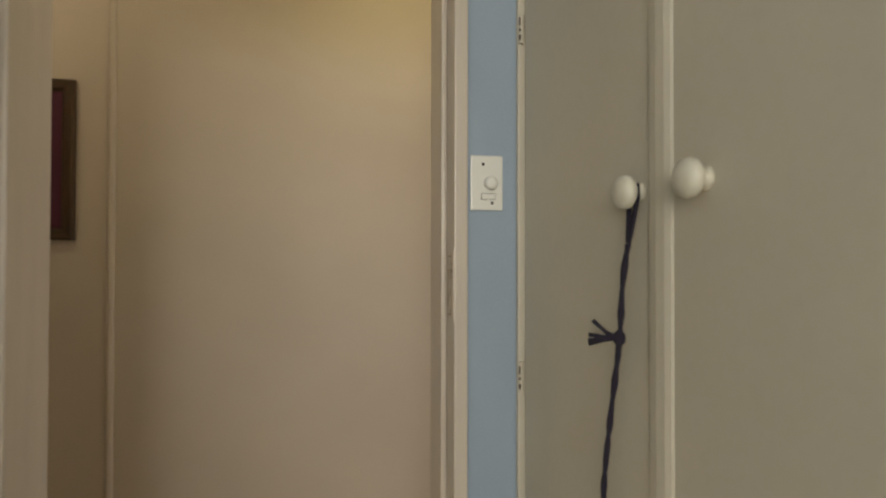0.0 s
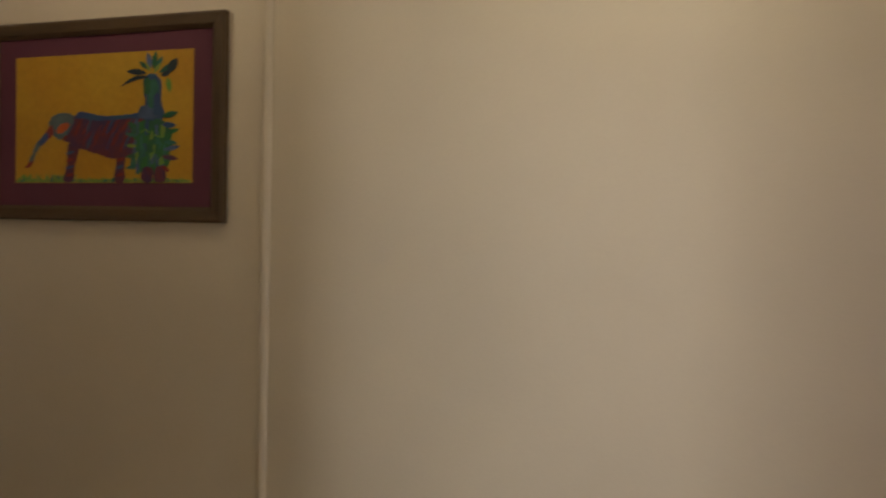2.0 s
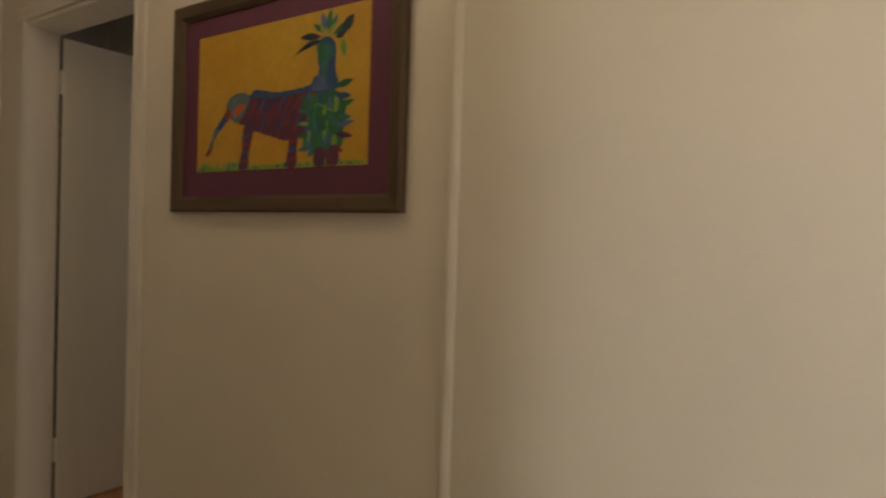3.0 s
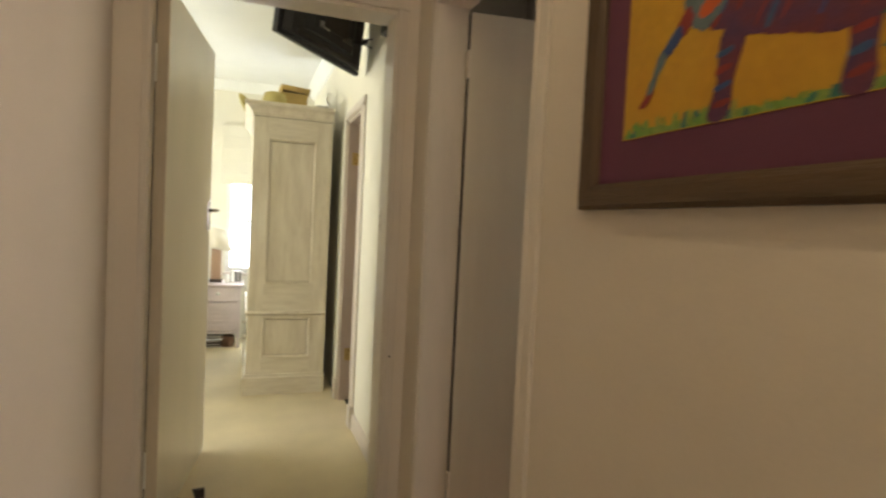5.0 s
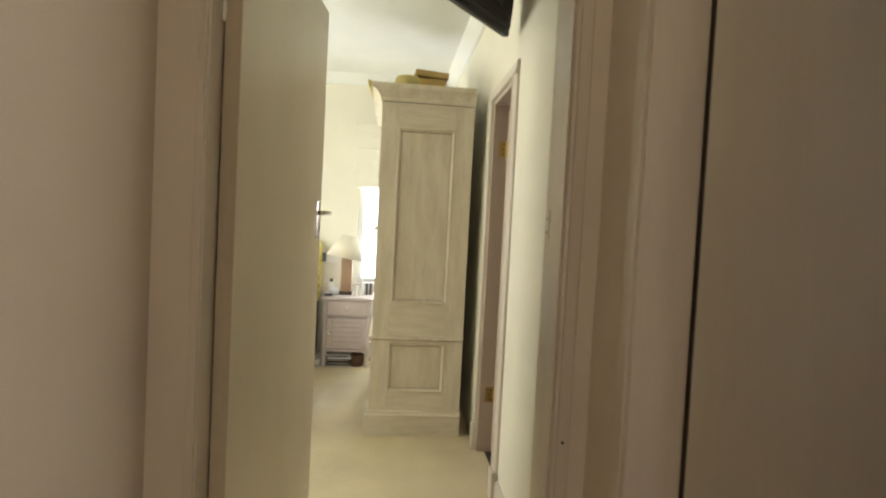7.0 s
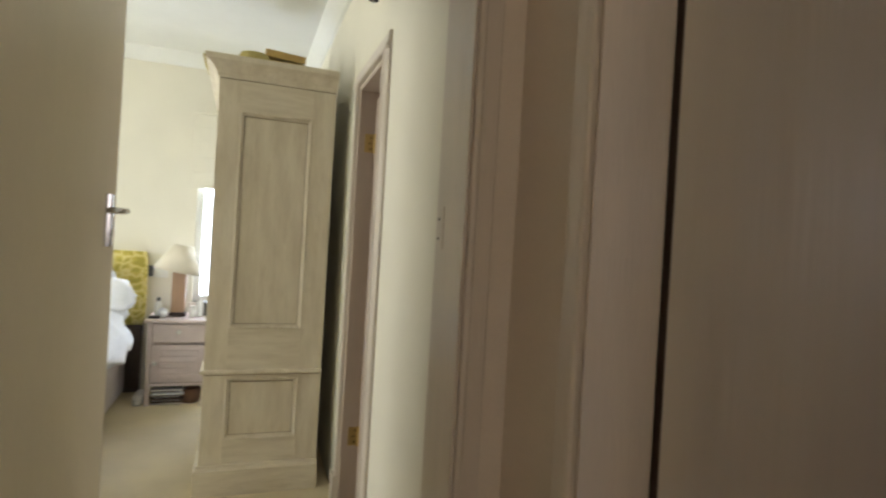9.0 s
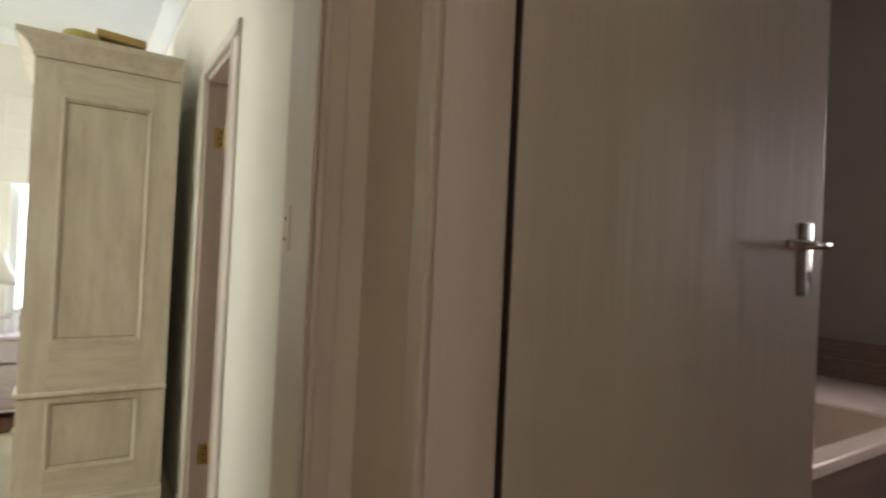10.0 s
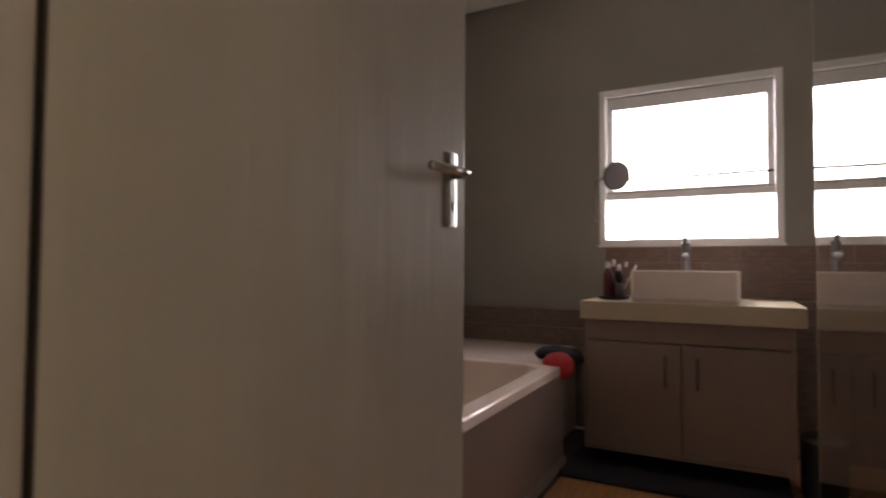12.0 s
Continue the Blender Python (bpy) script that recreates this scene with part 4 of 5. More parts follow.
rail("stile", WF, WF + 0.098, 0.14, 1.955, CHALK)
rail("stile", WK - 0.105, WK, 0.14, 1.955, CHALK)
rail("rail", WF + 0.098, WK - 0.105, 1.79, 1.955, CHALKR)
rail("rail", WF + 0.098, WK - 0.105, 0.545, 0.775, CHALKR)
rail("rail", WF + 0.098, WK - 0.105, 0.14, 0.252, CHALKR)
for z0, z1 in ((0.775, 1.79), (0.252, 0.545)):
    y0, y1 = WF + 0.098, WK - 0.105
    panel = part("panel", box((FX - 0.022, y0, z0), (FX - 0.013, y1, z1)), CHALK, ward)
    b = [(0, 0), (0, 0.015), (0.005, 0.0185), (0.011, 0.015), (0.015, 0.005), (0.018, 0.004), (0.020, 0)]
    part("bead", prism([(FX - 0.013 + q, y0 + p) for p, q in b], z0, z1), CHALK, panel)
    part("bead", prism([(FX - 0.013 + q, y1 - p) for p, q in b], z0, z1), CHALK, panel)
    part("bead", prism([(FX - 0.0132 + q, z0 + p) for p, q in b], y0, y1, "y"), CHALK, panel)
    part("bead", prism([(FX - 0.0132 + q, z1 - p) for p, q in b], y0, y1, "y"), CHALK, panel)
    # thin brown lines inside the beads, wider along the top
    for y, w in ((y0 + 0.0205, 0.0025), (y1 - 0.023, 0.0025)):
        part("recess_line", box((FX - 0.0135, y, z0 + 0.021), (FX - 0.0122, y + w, z1 - 0.021)), LINE_BROWN, panel)
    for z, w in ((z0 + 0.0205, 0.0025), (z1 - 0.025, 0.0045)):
        part("recess_line", box((FX - 0.0135, y0 + 0.021, z), (FX - 0.0122, y1 - 0.021, z + w)), LINE_BROWN, panel)
# brown lines just below the waist moulding and the cornice
part("recess_line", box((FX - 0.001, WF + 0.004, 0.5555), (FX + 0.0012, WK - 0.004, 0.5595)), LINE_BROWN, ward)
part("recess_line", box((FX - 0.001, WF + 0.004, 1.928), (FX + 0.0012, WK - 0.004, 1.9318)), LINE_BROWN, ward)
waist = [(0, 0.56), (0.012, 0.562), (0.016, 0.57), (0.012, 0.578), (0, 0.582)]
base = [(0, 0), (0.022, 0), (0.022, 0.118), (0.012, 0.128), (0.010, 0.140), (0, 0.142)]
crown = [(0, 1.932), (0.006, 1.933), (0.009, 1.940), (0.009, 1.952), (0.016, 1.960), (0.024, 1.974), (0.036, 1.986), (0.052, 1.995), (0.060, 2.000), (0.061, 2.020), (0.058, 2.024), (-0.03, 2.024), (-0.03, 1.95), (0, 1.95)]
# mouldings run round the corner and meet in a mitre
for name, profile, m in (("waist_moulding", waist, CHALK), ("plinth", base, CHALKR), ("cornice", crown, CHALK)):
    part(name, mitred([(FX + p, q) for p, q in profile], WF - 0.05, WK + 0.002, "y", lambda end, x, z: WK + 0.002 if end else WF - (x - FX)), m, ward)
    part(name, mitred([(WF - p, q) for p, q in profile], WL, FX, "x", lambda end, y, z: FX + (WF - y) if end else WL), m, ward)
# unseen batten added to block window light behind the wardrobe
part("gap_light_block", box((WL + 0.02, WK, 0.0), (WL + 0.06, BN - 0.018, 1.95)), CHALK, ward)
part("top_board", box((WL, WF, 1.952), (FX - 0.03, WK, 2.010)), CHALK, ward)
# doors on the front
for x0, x1, kx in ((WL + 0.06, (WL + FX) / 2 - 0.004, -0.03), ((WL + FX) / 2 + 0.004, FX - 0.08, 0.03)):
    leaf = part("door", box((x0, WF + 0.004, 0.60), (x1, WF + 0.030, 1.93), 0.003), CHALK, ward)
    part("knob", turned([(0.008, 0), (0.008, 0.012), (0.017, 0.020), (0.017, 0.028), (0.004, 0.034)], 18, Matrix.Translation(((WL + FX) / 2 + kx, WF + 0.004, 1.2)) @ pose(0, 0, 0, 90, 0, 0)), CHALK, leaf, smooth=True)
drawer = part("drawer", box((WL + 0.06, WF + 0.004, 0.16), (FX - 0.08, WF + 0.03, 0.555), 0.003), CHALKR, ward)
for kx in (-0.3, 0.3):
    part("knob", turned([(0.008, 0), (0.008, 0.012), (0.017, 0.020), (0.017, 0.028), (0.004, 0.034)], 18, Matrix.Translation(((WL + FX) / 2 + kx, WF + 0.004, 0.36)) @ pose(0, 0, 0, 90, 0, 0)), CHALK, drawer, smooth=True)

# on top of the wardrobe
TOP = 2.0105
lone("straw_hat", turned([(0.125, 0), (0.13, 0.006), (0.094, 0.022), (0.088, 0.12), (0.072, 0.168), (0.02, 0.182)], 30, Matrix.Translation((-4.15, 1.125, TOP))), STRAW, "yellow straw hat lying on the wardrobe", "hat", smooth=True)
bm = prism(rounded([(-0.02, 0.0), (0.05, 0.065), (0.11, 0.115), (0.175, 0.15), (0.15, 0.075), (0.09, 0.0)]), -0.07, 0.07, "x", xf=Matrix.Translation((-4.26, 1.045, TOP)) @ Matrix.Diagonal((1, -1, 1, 1)))
lone("straw_fan", bm, STRAW, "yellow straw fan leaning over the wardrobe's cornice", "fan")
boxx = thing("wooden_box", (-4.60, 1.285, TOP), "tan wooden box with raised lid on the wardrobe", "box")
xf = Matrix.Translation((-4.60, 1.285, TOP)) @ pose(0, 0, 0, 0, 0, 3) @ Matrix.Diagonal((1, 1, 1.12, 1))
part("side", box((0.095, -0.11, 0), (0.105, 0.11, 0.235), 0.002, xf), BOXWOOD, boxx)
part("side", box((-0.105, -0.11, 0), (-0.095, 0.11, 0.235), 0.002, xf), BOXWOOD, boxx)
part("end", box((-0.095, -0.11, 0), (0.095, -0.10, 0.233), 0.002, xf), BOXWOOD, boxx)
part("end", box((-0.095, 0.10, 0), (0.095, 0.11, 0.233), 0.002, xf), BOXWOOD, boxx)
part("lid", box((-0.11, -0.118, 0.248), (0.11, 0.118, 0.285), 0.004, xf @ pose(0, 0, 0, -3, 0, 0)), BOXWOOD, boxx)
part("hinge_rail", box((-0.10, -0.108, 0.226), (0.10, -0.09, 0.255), 0.002, xf), BOXWOOD, boxx)
part("bottom", box((-0.095, -0.10, 0), (0.095, 0.10, 0.006), 0, xf), BROWN, boxx)
lone("dark_book", box((-4.26, 1.27, TOP), (-4.12, 1.375, TOP + 0.075), 0.003), BROWN, "dark book lying on the wardrobe top", "book")
bm = soft_block((-4.22, 1.41, TOP), (-4.00, 1.515, TOP + 0.10), 7, 0.55, 0.10, 12, 3.0)
lone("white_bag", bm, PAPER, "pale folded bag on the wardrobe top", "bag", smooth=True)

# television on a swinging wall arm
tv = thing("television", (-2.706, 1.299, 2.09), "black flat television seen from behind on a wall arm", "television")
TA, TB = Vector((-2.408, 1.053, 2.093)), Vector((-3.005, 1.545, 2.113))
ang = math.degrees(math.atan2(TB.y - TA.y, TB.x - TA.x))
TWd = (TB - TA).length
txf = Matrix.Translation(TA) @ pose(0, 0, 0, 0, 0, ang) @ pose(0, 0, 0, 6, 0, 0)
# local x along the lower edge, y towards the screen (room side), z up
part("bezel", box((0, 0.004, 0), (TWd, 0.034, 0.47), 0.006, txf), BLACK, tv)
part("screen", box((0.02, 0.0345, 0.025), (TWd - 0.02, 0.0355, 0.45), 0, txf), mat("screen_glass", (0.01, 0.01, 0.012), 0.08, var=0.01), tv)
part("back_shell", prism([(0.03, 0.006), (0.06, -0.03), (TWd - 0.06, -0.03), (TWd - 0.03, 0.006)], 0.02, 0.45, "z", xf=txf), BLACK, tv)
part("back_bulge", prism([(0.15, -0.028), (0.2, -0.055), (TWd - 0.2, -0.055), (TWd - 0.15, -0.028)], 0.07, 0.38, "z", xf=txf), BLACK, tv)
part("speaker_bar", box((0.10, -0.038, 0.028), (TWd - 0.10, -0.028, 0.05), 0.003, txf), RUBBER, tv)
for x in (0.24, 0.46):
    part("port", box((x, -0.060, 0.11), (x + 0.09, -0.054, 0.14), 0.002, txf), STEEL, tv)
part("mount_plate", box((TWd / 2 - 0.11, -0.064, 0.12), (TWd / 2 + 0.11, -0.056, 0.34), 0.003, txf), RUBBER, tv)
mid = txf @ Vector((TWd / 2, -0.07, 0.23))
part("arm", tube([mid, Vector((-2.45, 1.46, mid.z)), Vector((-2.43, 1.555, mid.z))], 0.013, 10), BLACK, tv)
part("wall_bracket", box((-2.48, 1.55, 2.17), (-2.38, BN - 0.001, 2.42), 0.005), BLACK, tv)
part("cable_knob", turned([(0.006, -0.016), (0.016, -0.012), (0.018, 0), (0.016, 0.012), (0.006, 0.016)], 14, Matrix.Translation((-2.856, 1.545, 2.248))), BLACK, tv, smooth=True)
for dz in (-0.012, 0.014):
    part("cable", tube([Vector((-2.83, 1.47, 2.235 + dz)), Vector((-2.856, 1.54, 2.248 + dz)), Vector((-2.84, 1.585, 2.24 + 2 * dz))], 0.004, 8), BLACK, tv)

# bed
bed = thing("bed", (-4.7, -0.5, 0), "double bed with white duvet and yellow print headboard", "bed")
BY = 0.36
part("valance", box((XW + 0.16, -1.25, 0.03), (-3.72, BY, 0.36), 0.02), VALANCE, bed)
part("mattress", soft_block((XW + 0.09, -1.25, 0.33), (-3.70, BY + 0.01, 0.56), 4, 0.25), WHITE, bed)
head = part("headboard", soft_block((XW + 0.005, -1.33, 0.50), (XW + 0.085, 0.457, 1.052), 6, 0.14, power=8), DAMASK, bed, "yellow print upholstered headboard")
# dark panel put where shade falls below the headboard
part("headboard_shade_panel", box((XW + 0.012, -1.31, 0.0), (XW + 0.075, 0.44, 0.515), 0.004), BROWN, bed, "dark brown panel below the headboard, standing in for shade")
bm = soft_block((XW + 0.46, -1.38, 0.47), (-3.62, BY + 0.17, 0.70), 18, 0.7, 0.035, 3, 3.0)
for v in bm.verts:
    if v.co.y > BY - 0.05:
        f = (v.co.y - BY + 0.05) / 0.19
        v.co.z -= 0.05 * f * f + 0.05 * noise.noise(v.co * 5)
part("duvet", bm, WHITE, bed, "rumpled white duvet", smooth=True)
for i, (y0, y1, x) in enumerate(((-0.36, 0.34, 0.08), (-1.2, -0.45, 0.08))):
    bm = soft_block((-0.36, -0.36, -0.085), (0.36, 0.36, 0.085), 8, 0.85, 0.06, i, 3.0)
    bmesh.ops.transform(bm, matrix=Matrix.Translation((XW + 0.27 + x, (y0 + y1) / 2 - 0.06, 0.735)) @ pose(0, 0, 0, 0, 42, 0), verts=bm.verts)
    lone("pillow", bm, WHITE, "plump white pillow against the yellow headboard", "pillow", "pillows on the bed", True)
bm = soft_block((-0.28, -0.33, -0.075), (0.28, 0.33, 0.075), 10, 0.8, 0.12, 7, 3.4)
bmesh.ops.transform(bm, matrix=Matrix.Translation((XW + 0.50, 0.11, 0.735)) @ pose(0, 0, 0, 0, 20, 6), verts=bm.verts)
lone("pillow", bm, WHITE, "plump white pillow against the yellow headboard", "pillow", "pillows on the bed", True)

# bedside cabinet
NX0, NX1, NY0, NY1, NT = -5.64, -5.235, 0.535, 0.930, 0.60
ns = thing("bedside_cabinet", ((NX0 + NX1) / 2, (NY0 + NY1) / 2, 0), "rose-white bedside cabinet with drawer and slatted door", "cabinet")
part("top", box((NX0, NY0 - 0.022, NT - 0.024), (NX1 + 0.02, NY1 + 0.022, NT), 0.006), ROSE, ns)
for x in (NX0 + 0.005, NX1 - 0.035):
    for y in (NY0, NY1 - 0.03):
        part("leg", box((x, y, 0), (x + 0.03, y + 0.03, NT - 0.024), 0.003), ROSE, ns)
for y in (NY0 + 0.006, NY1 - 0.018):
    part("side", box((NX0 + 0.035, y, 0.14), (NX1 - 0.035, y + 0.012, NT - 0.024)), ROSE, ns)
part("back", box((NX0 + 0.008, NY0 + 0.03, 0.14), (NX0 + 0.018, NY1 - 0.03, NT - 0.024)), ROSE, ns)
part("bottom", box((NX0 + 0.03, NY0 + 0.02, 0.135), (NX1 - 0.006, NY1 - 0.02, 0.155), 0.002), ROSE, ns)
part("rail", box((NX1 - 0.04, NY0 + 0.03, 0.425), (NX1 - 0.022, NY1 - 0.03, 0.435)), ROSE, ns)
dr = part("drawer", box((NX1 - 0.02, NY0 + 0.033, 0.440), (NX1 - 0.002, NY1 - 0.033, 0.570), 0.003), ROSE, ns)
knob = [(0.007, 0), (0.007, 0.009), (0.016, 0.016), (0.0165, 0.023), (0.004, 0.030)]
part("knob", turned(knob, 18, Matrix.Translation((NX1 - 0.002, (NY0 + NY1) / 2, 0.515)) @ pose(0, 0, 0, 0, 90, 0)), PLASTIC, dr, "white knob", smooth=True)
dd = part("door", box((NX1 - 0.02, NY0 + 0.033, 0.160), (NX1 - 0.008, NY1 - 0.033, 0.422), 0.002), ROSE, ns)
for k in range(5):
    z = 0.188 + 0.041 * k
    part("slat", box((NX1 - 0.009, NY0 + 0.085, z), (NX1 - 0.001, NY1 - 0.07, z + 0.033), 0.002), ROSE, dd)
for y0, y1 in ((NY0 + 0.033, NY0 + 0.08), (NY1 - 0.065, NY1 - 0.033)):
    part("stile", box((NX1 - 0.009, y0, 0.160), (NX1 - 0.001, y1, 0.422), 0.002), ROSE, dd)
part("knob", turned(knob, 18, Matrix.Translation((NX1 - 0.001, NY0 + 0.055, 0.30)) @ pose(0, 0, 0, 0, 90, 0)), PLASTIC, dd, "white knob", smooth=True)
rng = random.Random(9)
for k in range(9):
    z, c = 0.0012 + 0.012 * k, (PAPER, BROWN, WHITE, BROWN, PAPER, GREYPLASTIC, WHITE, BROWN, PAPER)[k]
    dx = rng.uniform(-0.016, 0.016)
    lone("magazine", box((NX0 + 0.06, NY0 + 0.035 + abs(dx), z), (NX1 - 0.02 + dx, NY0 + 0.235 + dx, z + 0.0112), 0.0015), c, "stacked magazine under the bedside cabinet", "magazine", "magazines under the cabinet")
bm = turned([(0.06, 0), (0.066, 0.03), (0.068, 0.09), (0.062, 0.10), (0.055, 0.095), (0.052, 0.02)], 22, Matrix.Translation((NX1 - 0.10, NY1 - 0.11, 0.001)))
lone("wicker_basket", bm, WICKER, "small brown wicker basket under the bedside cabinet", "basket", smooth=True)
shoe = soft_block((NX1 - 0.22, NY0 - 0.075, 0.001), (NX1 + 0.02, NY0 - 0.008, 0.075), 6, 0.7, 0.05, 2, 3.0)
lone("slipper", shoe, PAPER, "pale slipper on the carpet beside the cabinet", "slipper", smooth=True)

lampy = thing("table_lamp", (-5.43, 0.70, NT), "table lamp with tan column and cream shade", "lamp")
part("base", box((-5.482, 0.645, NT + 0.0005), (-5.378, 0.755, NT + 0.03), 0.006), BROWN, lampy, "dark brown foot")
part("column", box((-5.475, 0.655, NT + 0.03), (-5.385, 0.745, NT + 0.375), 0.006), COLUMN, lampy)
part("neck", turned([(0.012, NT + 0.375), (0.012, NT + 0.42)], 14, Matrix.Translation((-5.43, 0.70, 0))), BRASS, lampy)
sh = [(0.165, NT + 0.325), (0.062, NT + 0.515), (0.059, NT + 0.514), (0.161, NT + 0.325)]
bm = bmesh.new()
rings = [[bm.verts.new((-5.43 + r * math.cos(2 * math.pi * i / 40), 0.70 + r * math.sin(2 * math.pi * i / 40), z)) for i in range(40)] for r, z in sh]
for k in range(4):
    p, q = rings[k], rings[(k + 1) % 4]
    for i in range(40):
        bm.faces.new((p[i], p[(i + 1) % 40], q[(i + 1) % 40], q[i]))
bmesh.ops.recalc_face_normals(bm, faces=bm.faces)
tilt = Matrix.Translation((-5.43, 0.70, NT + 0.42)) @ pose(0, 0, 0, -10, 0, 0) @ Matrix.Translation((5.43, -0.70, -NT - 0.42))
bmesh.ops.transform(bm, matrix=tilt, verts=bm.verts)
part("shade", bm, SHADE, lampy, "cream linen cone shade", smooth=True)


def bottle(x, y, r, h, body, cap, label, category, name, neck=0.45):
    at = (x, y, NT + 0.0006)
    top = thing(name, at, label, category)
    part("body", turned([(r * 0.92, 0), (r, 0.004), (r, h * 0.66), (r * neck, h * 0.78), (r * neck, h * 0.82)], 20, Matrix.Translation(at)), body, top, smooth=True)
    part("cap", turned([(r * neck * 1.15, h * 0.82), (r * neck * 1.15, h), (r * neck * 0.6, h * 1.005)], 18, Matrix.Translation(at)), cap, top, smooth=True)


bottle(-5.40, 0.575, 0.024, 0.135, PLASTIC, BLACK, "small bottle with a black cap on the bedside cabinet", "bottle", "bottle")
bottle(-5.36, 0.800, 0.022, 0.085, PLASTIC, PLASTIC, "white cream jar on the bedside cabinet", "jar", "cream_jar", 0.8)
bottle(-5.40, 0.842, 0.018, 0.150, PLASTIC, PLASTIC, "slim white tube on the bedside cabinet", "bottle", "lotion_bottle", 0.5)
lone("glass_ball", turned([(0.012, 0), (0.028, 0.012), (0.034, 0.034), (0.028, 0.056), (0.010, 0.068)], 22, Matrix.Translation((-5.34, 0.612, NT + 0.0006))), WHITE, "pale round ornament on the bedside cabinet", "ornament", smooth=True)
lone("remote_control", box((-5.33, 0.53, NT + 0.0006), (-5.27, 0.60, NT + 0.016), 0.004), BLACK, "black remote control on the bedside cabinet", "remote control")
for k in range(5):
    y = 0.857 + 0.016 * k
    lone("book", box((-5.56, y, NT + 0.0006), (-5.45, y + 0.0145, NT + 0.105 - 0.006 * (k % 2)), 0.002), (PAPER, BLACK, PAPER, BROWN, PAPER)[k], "thin upright book on the bedside cabinet", "book", "books on the cabinet")
plate = thing("wall_socket", (XW, 0.52, 0.905), "white switch plate on the cream wall beside the lamp", "switch")
part("plate", box((XW + 0.0005, 0.492, 0.855), (XW + 0.009, 0.592, 0.952), 0.003), PLASTIC, plate)
part("dark_insert", box((XW + 0.0005, 0.455, 0.862), (XW + 0.014, 0.489, 0.945), 0.002), GREYPLASTIC, plate)

# bedroom window, with its blind drawn half down
win2 = thing("window_2", (XW, 1.1, WZ0), "white bedroom window with a half lowered cream blind", "window", kind="structure")
part("window_sill", box((XW - 0.10, WB0 - 0.02, WZ0 - 0.03), (XW + 0.03, WB1 + 0.02, WZ0), 0.004), FRAME, win2)
for y in (WB0, WB1 - 0.05):
    part("window_frame", box((XW - 0.10, y, WZ0), (XW - 0.05, y + 0.05, WZ1), 0.004), PLASTIC, win2)
for z in (WZ0, WZ1 - 0.05):
    part("window_frame", box((XW - 0.098, WB0 + 0.05, z), (XW - 0.052, WB1 - 0.05, z + 0.05), 0.004), PLASTIC, win2)
for z0, z1 in ((WZ0 + 0.05, WZ1 - 0.05),):
    pane = part("pane", box((XW - 0.078, WB0 + 0.05, z0), (XW - 0.074, WB1 - 0.05, z1)), GLASS, win2)
    pane.visible_shadow = False
blind = thing("roman_blind", (XW, 1.1, 1.56), "cream folded cloth blind half lowered over the window", "blind")
for k in range(5):
    z0 = 1.56 + 0.117 * k
    part("fold", box((XW + 0.006 + 0.004 * (k % 2), 0.715, z0), (XW + 0.018 + 0.004 * (k % 2), 1.47, z0 + 0.121), 0.005), ROOM, blind)
part("head_rail", box((XW + 0.002, 0.712, 2.13), (XW + 0.035, 1.473, 2.155), 0.003), ROOM, blind)

# ---- bathroom things ----
# window
win1 = thing("window_1", (-1.3, WY, WBZ), "white framed bathroom window with a low crossbar", "window", kind="structure")
fd0, fd1 = WY - 0.012, WY + 0.075
fwid = 0.040
part("window_frame", box((WX0, fd0, WBZ), (WX0 + fwid, fd1, WTZ), 0.004), SASH, win1)
part("window_frame", box((WX1 - fwid, fd0, WBZ), (WX1, fd1, WTZ), 0.004), SASH, win1)
part("window_frame", box((WX0 + fwid, fd0 + 0.002, WBZ), (WX1 - fwid, fd1, WBZ + 0.036), 0.004), SASH, win1)
part("window_frame", box((WX0 + fwid, fd0 + 0.002, WTZ - 0.045), (WX1 - fwid, fd1, WTZ), 0.004), SASH, win1)
part("crossbar", box((WX0 + fwid, WY + 0.01, 1.545), (WX1 - fwid, fd1 - 0.004, 1.590), 0.004), SASH, win1)
s0, s1 = WX0 + fwid, WX1 - fwid
for x in (s0 + 0.003, s1 - 0.043):
    part("sash_stile", box((x, WY + 0.03, 1.590), (x + 0.040, WY + 0.06, WTZ - 0.049), 0.003), SASH, win1)
part("sash_rail", box((s0 + 0.043, WY + 0.031, WTZ - 0.128), (s1 - 0.043, WY + 0.06, WTZ - 0.049), 0.003), SASH, win1)
# thin dark strips drawn for the shadow gaps round the sash
part("sash_gap_shade", box((s0 + 0.002, WY + 0.029, WTZ - 0.0495), (s1 - 0.002, WY + 0.06, WTZ - 0.0452)), BROWN, win1, "dark strip standing in for the shadow gap above the sash")
part("sash_gap_line", box((s0 + 0.043, WY + 0.034, WTZ - 0.1325), (s1 - 0.043, WY + 0.0375, WTZ - 0.128)), VANITY, win1)
part("sash_gap_line", box((s0, WY + 0.012, 1.5905), (s1, WY + 0.03, 1.5945)), VANITY, win1)
part("sash_rail", box((s0 + 0.043, WY + 0.031, 1.5946), (s1 - 0.043, WY + 0.06, 1.609), 0.003), SASH, win1)
part("burglar_bar", tube([(s0 + 0.02, WY + 0.012, 1.672), (s1 - 0.01, WY + 0.012, 1.682)], 0.008, 8), BROWN, win1)
part("catch", box((-1.36, WY + 0.008, 1.588), (-1.30, WY + 0.024, 1.606), 0.003), STEEL, win1)
for z0, z1 in ((WBZ + 0.036, 1.545), (1.609, WTZ - 0.1325)):
    pane = part("pane", box((s0 + (0.043 if z0 > 1.6 else 0), WY + 0.038, z0), (s1 - (0.043 if z0 > 1.6 else 0), WY + 0.042, z1)), GLASS, win1)
    pane.visible_shadow = False
part("window_sill", box((WX0 - 0.01, WY - 0.02, WBZ - 0.014), (WX1 + 0.01, WY + 0.03, WBZ), 0.003), SASH, win1)

